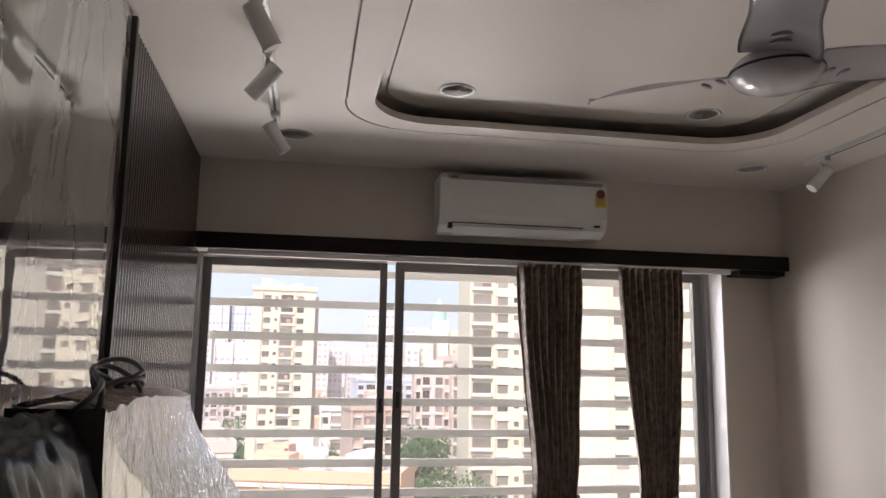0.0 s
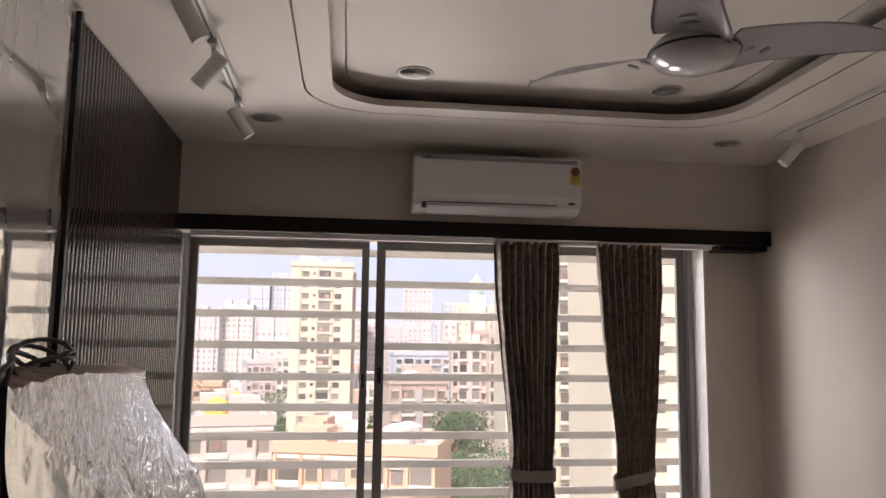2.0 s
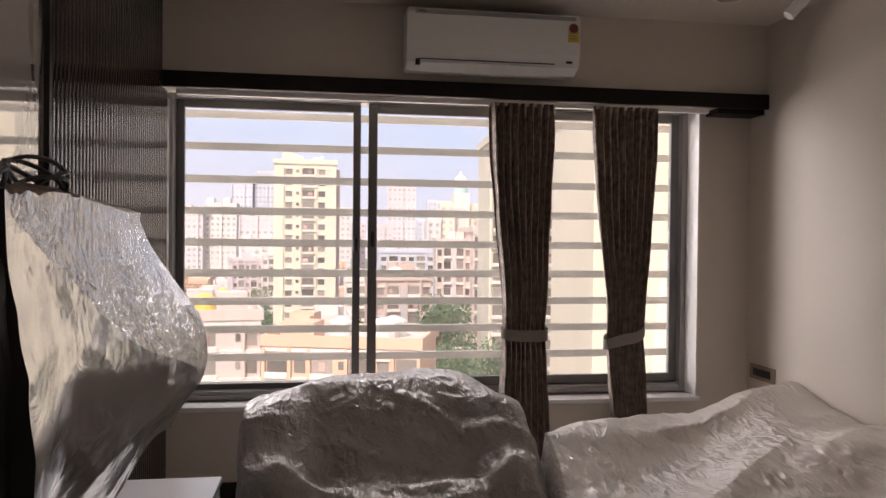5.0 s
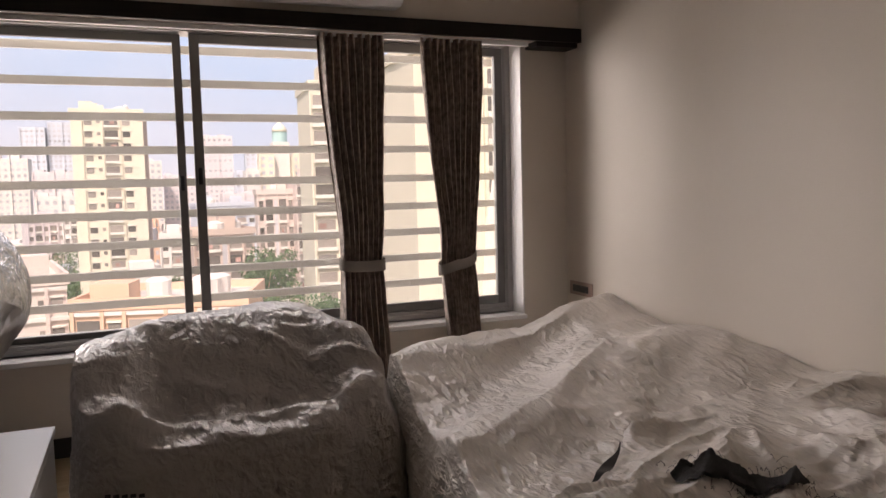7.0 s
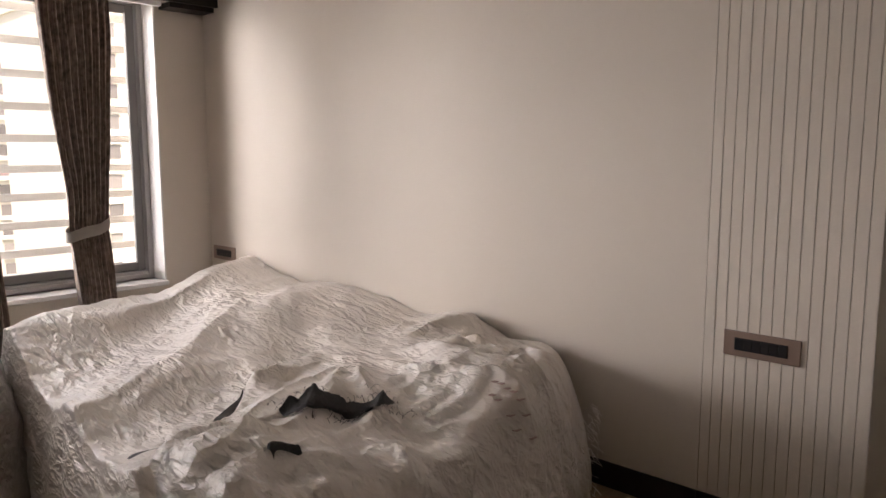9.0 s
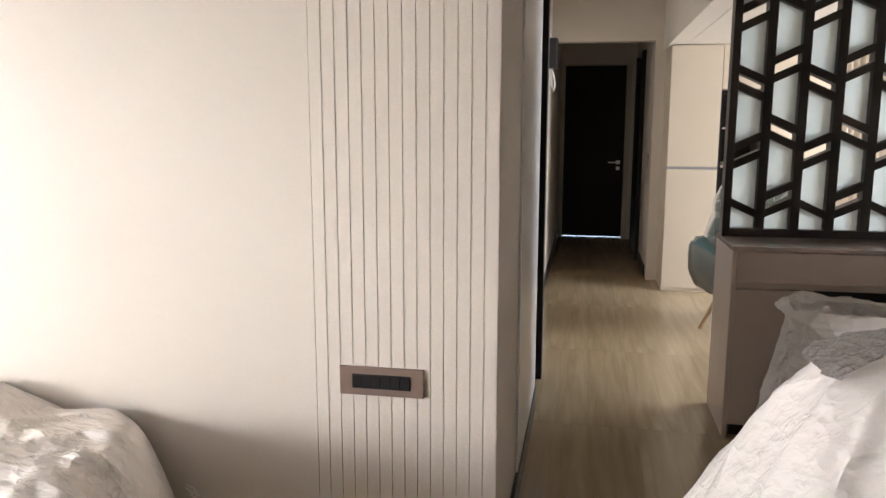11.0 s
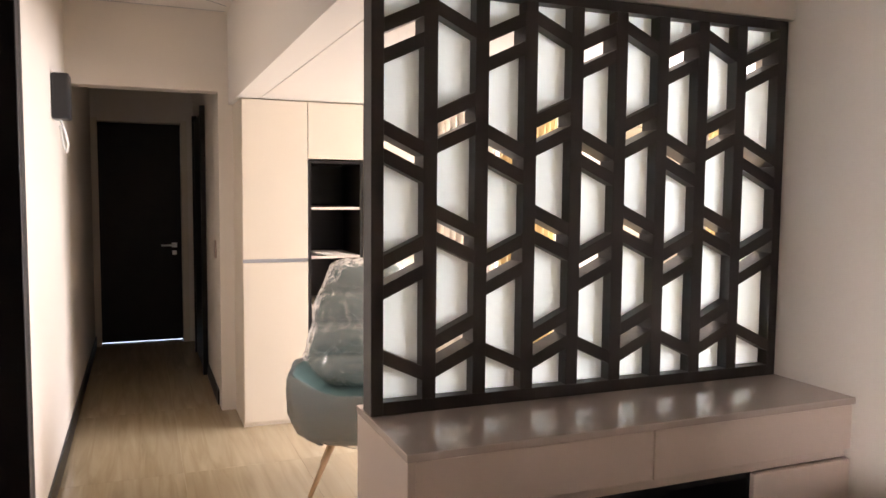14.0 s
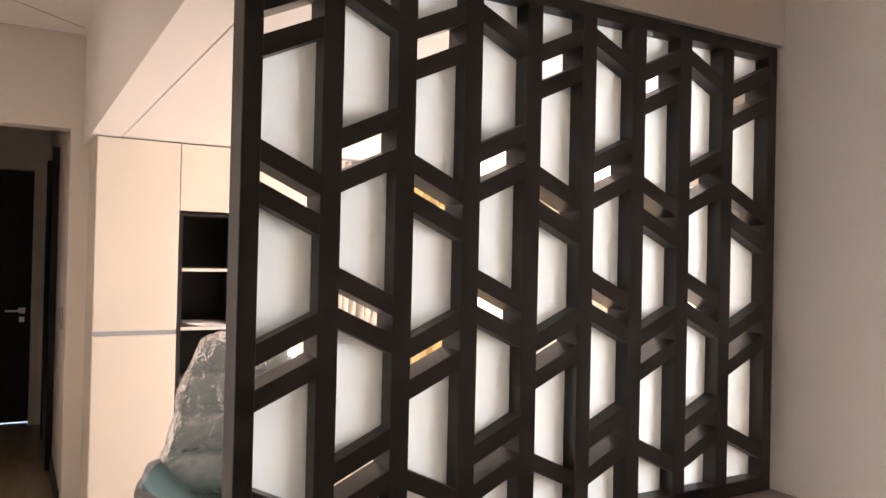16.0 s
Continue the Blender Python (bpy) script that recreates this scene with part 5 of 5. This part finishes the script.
def building(x0, x1, y, top, mat, bays, floors, rz=0.0, label="apartment tower", storey=2.95, depth=14.0, roof=2, tanks=F_WHITE, bandmat=None):
    """A block from x0 to x1. Bays of its front: w window, b balcony with a dark panel for its shade, n narrow shaft, r
    flat grey strip standing for a recess, dot blank wall.
    """
    w, h = x1 - x0, top - GZ
    th = thing("apartment_building", label, "building", ((x0 + x1) / 2, y, GZ), rz, group="city buildings")
    part("wall", box(-w / 2, w / 2, 0, depth, 0, h), mat, th)
    pb = bmesh.new()
    for a in ((-w / 2 - 0.3, w / 2 + 0.3, -0.3, 0.1), (-w / 2 - 0.3, w / 2 + 0.3, depth - 0.1, depth + 0.3), (-w / 2 - 0.3, -w / 2 + 0.1, 0.1, depth - 0.1), (w / 2 - 0.1, w / 2 + 0.3, 0.1, depth - 0.1)):
        box(*a, h - 0.2, h + 1.0, bm=pb)
    part("parapet", pb, mat, th)
    part("roof", box(-w / 2 + 0.1, w / 2 - 0.1, 0.1, depth - 0.1, h, h + 0.15), ROOF, th)
    weight = {"w": 1.0, "b": 1.35, "n": 0.55, ".": 0.8, "r": 0.6}
    total = sum(weight[c] for c in bays)
    at = -w / 2
    for c in bays:
        bw = w * weight[c] / total
        mid = at + bw / 2
        if c in "bw":
            part("pier", box(at - 0.18, at + 0.18, -0.42, 0.0, 0, h - 0.3), mat, th)
        if c == "r":
            part("shaft", box(mid - bw * 0.38, mid + bw * 0.38, -0.05, 0.02, 0, h - 1.5), W_PALE, th)
        for f in range(floors):
            z = h - 2.3 - storey * f
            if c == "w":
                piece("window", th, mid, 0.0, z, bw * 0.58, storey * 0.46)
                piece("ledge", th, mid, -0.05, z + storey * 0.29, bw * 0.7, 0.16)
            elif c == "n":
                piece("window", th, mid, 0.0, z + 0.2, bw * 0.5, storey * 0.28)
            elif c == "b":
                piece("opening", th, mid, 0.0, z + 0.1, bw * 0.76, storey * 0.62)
                piece("ledge", th, mid, -0.3, z - storey * 0.32, bw * 0.86, storey * 0.2)
                if crng.random() < 0.3:
                    piece("washing", th, mid + bw * crng.uniform(-0.2, 0.2), -0.12, z, bw * crng.uniform(0.15, 0.35), storey * 0.3)
        at += bw
    if bandmat:
        for f in range(floors):
            part("floor_band", box(-w / 2 - 0.05, w / 2 + 0.05, -0.3, 0.0, h - 0.75 - storey * f, h - 0.35 - storey * f), bandmat, th)
    for k in range(roof):
        r = crng.uniform(0.7, 1.9)
        bx, by = crng.uniform(-w / 2 + 2, w / 2 - 2), crng.uniform(2, depth - 2)
        if k % 2:
            part("roof_tank", turned([(r, h + 0.15), (r, h + 2.0), (0.3 * r, h + 2.5)], 12, m=Matrix.Translation((bx, by, 0))), tanks, th)
        else:
            part("stair_head", box(bx - r, bx + r, by - r, by + r, h + 0.15, h + crng.uniform(2.2, 3.6)), mat, th)
    return th


def far_block(x0, x1, y, top, mat, floors, rz=0.0, step=2.6, label="distant hazy apartment block", jag=0.0):
    """A far block with storeys of haze-pale windows in rows and stepped roofs."""
    w, h = x1 - x0, top - GZ
    th = thing("apartment_building", label, "building", ((x0 + x1) / 2, y, GZ), rz, group="city buildings")
    part("wall", box(-w / 2, w / 2, 0, 12, 0, h), mat, th)
    n = max(2, int(w / step))
    row = bmesh.new()
    for k in range(n):
        x = -w / 2 + (k + 0.5) * w / n
        box(x - w / n * 0.25, x + w / n * 0.25, -0.08, 0.05, -0.7, 0.7, bm=row)
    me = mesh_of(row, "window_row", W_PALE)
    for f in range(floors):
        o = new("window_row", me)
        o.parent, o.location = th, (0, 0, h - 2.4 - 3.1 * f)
    for k in range(0, n, 3):
        x = -w / 2 + (k + 0.05) * w / n
        part("pier", box(x, x + 0.7, -0.8, 0, 0, h + (crng.uniform(0.3, 1.0) * jag if k % 2 else 0)), mat, th)
        if jag:
            part("roof_room", box(x + 0.8, x + w / n * 1.6, 2, 8, h, h + jag * crng.uniform(0.4, 1.2)), mat, th)
    return th


building(-13.4, 3.0, 205, 21.3, F_CREAM, ".wnbw.", 17, 2, "tall cream apartment tower with shaded balconies as dark panels", roof=5)
part("side_shaft", box(8.3, 9.3, 3, 8, 0, 56), F_BRICK, bpy.data.objects["apartment_building"])
building(27.2, 39.5, 120, 17.6, F_CREAM, "bwnb", 14, -3, "cream apartment tower with deep balconies and washing", storey=2.85, roof=3)
building(26.6, 46.0, 70, 14.4, F_CREAM, "..w.b..wb", 11, 0, "broad pale cream apartment block close to the window", storey=2.75, roof=2)
building(-15.2, -6.2, 85, -7.6, F_PINK, "wb.nw", 5, 10, "low peach apartment block with yellow roof tanks", storey=3.1, depth=18, roof=6, tanks=TANK, bandmat=F_WHITE)
building(-5.9, 11.0, 80, -10.0, F_ORANGE, "bwbnbwb", 4, -16, "low orange and white apartment block with balconies", storey=3.1, depth=12, roof=6, bandmat=F_WHITE)
building(-1.0, 5.0, 128, -12.6, F_WHITE, "wbw", 3, 4, "small cream block behind the orange roofs", depth=9, roof=2)
building(25.2, 33.0, 168, 0.6, F_PINK, "wbrbw", 9, -5, "pinkish brown apartment block with balconies", roof=3)
building(33.0, 42.5, 165, 3.2, F_PINK, "bwrwb", 10, 4, "taller pink apartment block with balconies", roof=4, bandmat=F_WHITE)
building(42.5, 52.0, 172, -1.0, F_BRICK, "wbbw", 8, -3, "brown apartment block with balconies", roof=2)
building(10.4, 22.0, 152, -6.9, F_BRICK, "wbrbw", 6, 6, "brown low-rise apartment block with a cluttered roof", roof=6)
building(5.0, 12.0, 178, -8.6, F_WHITE, "wbw", 4, -8, "white low-rise block among trees", roof=3)
building(-31.0, -21.0, 262, -6.6, F_PALE, "wbwbw", 4, 14, "pale pink mid-rise block with white balconies", roof=3)
building(-21.0, -14.0, 258, -4.6, F_WHITE, "wbw", 4, -10, "white mid-rise block among trees", roof=2)
building(18.5, 38.0, 262, -3.4, F_GREY, "wbwwbw", 4, 5, "grey mid-rise block with blue roof sheets", roof=5)
building(-50.0, -36.0, 240, -13.0, F_ORANGE, "wbwbw", 2, 6, "orange low block among treetops", roof=3)
building(-70.0, -54.0, 230, -9.0, F_WHITE, "wbwwbw", 3, -6, "white low block among treetops", roof=3)
dome = thing("domed_tower", "white tower with a pale green domed top", "building", (60.5, 340, GZ), group="city buildings")
part("shaft", box(-3.6, 3.6, -3.6, 3.6, 0, 58.4), F_WHITE, dome)
part("drum", turned([(3.3, 58.4), (3.3, 62.8), (3.6, 63.0)], 24), material("pale_green_glass", (0.42, 0.60, 0.58), 0.3, spots=0.1), dome)
part("dome", turned([(3.5, 63), (3.0, 64.6), (2.0, 65.9), (0.9, 66.7), (0.2, 68.6)], 24), F_CREAM, dome, smooth=True)
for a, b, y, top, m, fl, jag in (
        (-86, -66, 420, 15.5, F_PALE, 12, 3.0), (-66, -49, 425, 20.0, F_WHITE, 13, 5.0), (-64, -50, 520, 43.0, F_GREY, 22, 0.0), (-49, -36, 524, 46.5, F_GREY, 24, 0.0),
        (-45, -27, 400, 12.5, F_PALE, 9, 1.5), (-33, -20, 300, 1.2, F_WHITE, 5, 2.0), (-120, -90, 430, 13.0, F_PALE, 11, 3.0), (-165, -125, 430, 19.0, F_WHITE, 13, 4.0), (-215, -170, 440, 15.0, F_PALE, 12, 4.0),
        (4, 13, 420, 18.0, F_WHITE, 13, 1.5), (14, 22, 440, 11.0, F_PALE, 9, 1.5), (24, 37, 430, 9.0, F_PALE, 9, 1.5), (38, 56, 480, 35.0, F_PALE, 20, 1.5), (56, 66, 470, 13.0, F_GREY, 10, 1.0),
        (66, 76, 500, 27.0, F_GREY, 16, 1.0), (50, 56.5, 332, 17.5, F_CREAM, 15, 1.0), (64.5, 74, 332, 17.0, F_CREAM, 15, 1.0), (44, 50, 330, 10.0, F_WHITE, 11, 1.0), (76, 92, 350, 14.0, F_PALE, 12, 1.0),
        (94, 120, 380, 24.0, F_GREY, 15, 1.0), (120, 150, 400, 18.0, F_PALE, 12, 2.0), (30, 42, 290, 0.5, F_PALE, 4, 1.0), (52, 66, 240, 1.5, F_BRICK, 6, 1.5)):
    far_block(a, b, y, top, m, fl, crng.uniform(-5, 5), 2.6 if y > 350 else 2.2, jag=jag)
for k in range(34):
    y = crng.uniform(190, 380)
    x = crng.uniform(-0.34, 0.26) * y
    w = crng.uniform(7, 14)
    if -24 < x < 12 and y < 215:
        continue
    top = -23 + 0.05 * (y - 180) + crng.uniform(-3, 5)
    far_block(x, x + w, y, top, crng.choice((F_PINK, F_WHITE, F_PALE, F_ORANGE, F_CREAM, F_GREY)), 2, crng.uniform(-14, 14), 1.9, "low-rise city block between treetops", 1.0)


def sky_haze():
    """The bright hazy sky over the city, paler towards the horizon."""
    m, n, l, b = nodes_of("sky_haze")
    e = n.new("ShaderNodeEmission")
    tc = n.new("ShaderNodeTexCoord")
    sp = n.new("ShaderNodeSeparateXYZ")
    l.new(tc.outputs["Object"], sp.inputs[0])
    r = n.new("ShaderNodeMapRange")
    r.inputs["From Min"].default_value, r.inputs["From Max"].default_value = 0, 420
    l.new(sp.outputs["Z"], r.inputs["Value"])
    ns = n.new("ShaderNodeTexNoise")
    ns.inputs["Scale"].default_value, ns.inputs["Detail"].default_value = 0.004, 4
    l.new(tc.outputs["Object"], ns.inputs["Vector"])
    ad = n.new("ShaderNodeMath")
    ad.operation = "MULTIPLY_ADD"
    ad.inputs[1].default_value = 0.5
    l.new(ns.outputs["Fac"], ad.inputs[0]), l.new(r.outputs[0], ad.inputs[2])
    cr = n.new("ShaderNodeValToRGB")
    cr.color_ramp.elements[0].color, cr.color_ramp.elements[0].position = (0.77, 0.74, 0.77, 1), 0.2
    cr.color_ramp.elements[1].color, cr.color_ramp.elements[1].position = (0.52, 0.64, 0.82, 1), 0.8
    l.new(ad.outputs[0], cr.inputs[0])
    l.new(cr.outputs[0], e.inputs["Color"])
    e.inputs["Strength"].default_value = 1.0
    l.new(e.outputs[0], n["Material Output"].inputs["Surface"])
    return m


hz = bmesh.new()
prev = None
for i in range(41):
    a = radians(-75 + 150 * i / 40)
    p, q = hz.verts.new((1400 * math.sin(a), 1400 * math.cos(a), GZ)), hz.verts.new((1400 * math.sin(a), 1400 * math.cos(a), 900))
    if prev:
        hz.faces.new((prev[0], p, q, prev[1]))
    prev = (p, q)
structure("backdrop", hz, sky_haze(), "bright hazy sky over the city", "sky")


def tree(x, y, top, r, seed):
    g = random.Random(seed)
    th = thing("tree", "leafy green city tree", "tree", (x, y, GZ), group="city trees")
    h = top - GZ
    tr = tube([(0, 0, 0), (0.2, 0.1, h * 0.45), (0.1, 0.3, h * 0.75)], [0.5, 0.35, 0.15], 7)
    for k in range(5):
        a = k * 1.26
        tube([(0.1, 0.1, h * (0.4 + 0.05 * k)), (r * 0.6 * math.cos(a), r * 0.6 * math.sin(a), h * (0.6 + 0.06 * k))], [0.16, 0.05], 5, tr)
    part("trunk", tr, OAK, th)
    bm = bmesh.new()
    lobes = [(Vector((g.uniform(-0.6, 0.6) * r, g.uniform(-0.6, 0.6) * r, h - g.uniform(0.3, 1.7) * r)), r * g.uniform(0.3, 0.55)) for _ in range(14)]
    for c, lr in lobes:
        for _ in range(150):
            d = Vector((g.gauss(0, 1), g.gauss(0, 1), g.gauss(0, 1))).normalized() * lr * g.uniform(0.6, 1.05)
            p = c + d
            s = g.uniform(0.12, 0.3)
            e1 = Vector((g.gauss(0, 1), g.gauss(0, 1), g.gauss(0, 1))).normalized() * s
            e2 = e1.orthogonal().normalized() * s
            v = [bm.verts.new(p + q) for q in (-e1, e2, e1, -e2)]
            bm.faces.new(v)
    tagged(part("crown", bm, LEAF, th), kind="stuff")


for k, (x, y, t, r) in enumerate(((20.5, 132, -8, 4.5), (23.5, 138, -9, 5), (22.5, 128, -14, 5), (15.0, 108, -14.5, 5), (19.0, 104, -15, 5.5), (23.5, 108, -14, 6), (11.8, 112, -19, 4), (28, 112, -15, 5), (-27, 150, -15, 7), (-33, 160, -16, 8), (-22, 158, -17, 6), (-16, 170, -17, 6),
                                  (-40, 190, -14, 9), (-30, 205, -14, 8), (-24, 190, -15, 7), (-48, 205, -12, 9), (6, 165, -15, 5), (-18, 215, -13, 7), (-38, 220, -11, 8))):
    tree(x, y, t, r, k)
wood = bmesh.new()
rng = random.Random(4)
for k in range(11000):
    y = rng.uniform(125, 420)
    x = rng.uniform(-0.4, 0.34) * y
    s = rng.uniform(0.5, 1.7)
    p = Vector((x, y, GZ + rng.uniform(3, 13)))
    for _ in range(2):
        e1 = Vector((rng.gauss(0, 1), rng.gauss(0, 1), rng.gauss(0, 1))).normalized() * s
        e2 = e1.orthogonal().normalized() * s
        wood.faces.new([wood.verts.new(p + q) for q in (-e1, e2, e1, -e2)])
tagged(part("far_foliage", wood, LEAF), "far green treetops between the buildings", "foliage", kind="stuff")

# ---- pieces of walls and floors ----
floor_ob = bpy.data.objects["floor"]
pw = (0.605 - 0.083) / 14
plank_mesh = mesh_of(box(-0.0075, -0.0042, -pw / 2 + 0.0013, pw / 2 - 0.0013, 0, ZC - 0.002, 0.0012), "plank", PAINT)
for k in range(14):
    o = new("plank", plank_mesh)
    o.location = (XR + 0.0075, 0.083 + pw * (k + 0.5), 0.0)
    o.parent = groove_wall
TS, TW = 1.2, 0.6
tile_mesh = mesh_of(box(-TS / 2 + 0.0006, TS / 2 - 0.0006, -TW / 2 + 0.0006, TW / 2 - 0.0006, -0.0055, 0.0, 0.0003), "tile", TILE)
for i in range(11):
    for j in range(15):
        x, y = 0.2 + TS * (i + 0.5), -4.6 + TW * (j + 0.5)
        if (x > 4.2 and y > 0.5) or (x < 5.0 and y < -2.6) or (x > 9.0 and y < -1.2):
            continue
        o = new("tile", tile_mesh)
        o.location = (x, y, 0.0)
        o.parent = floor_ob
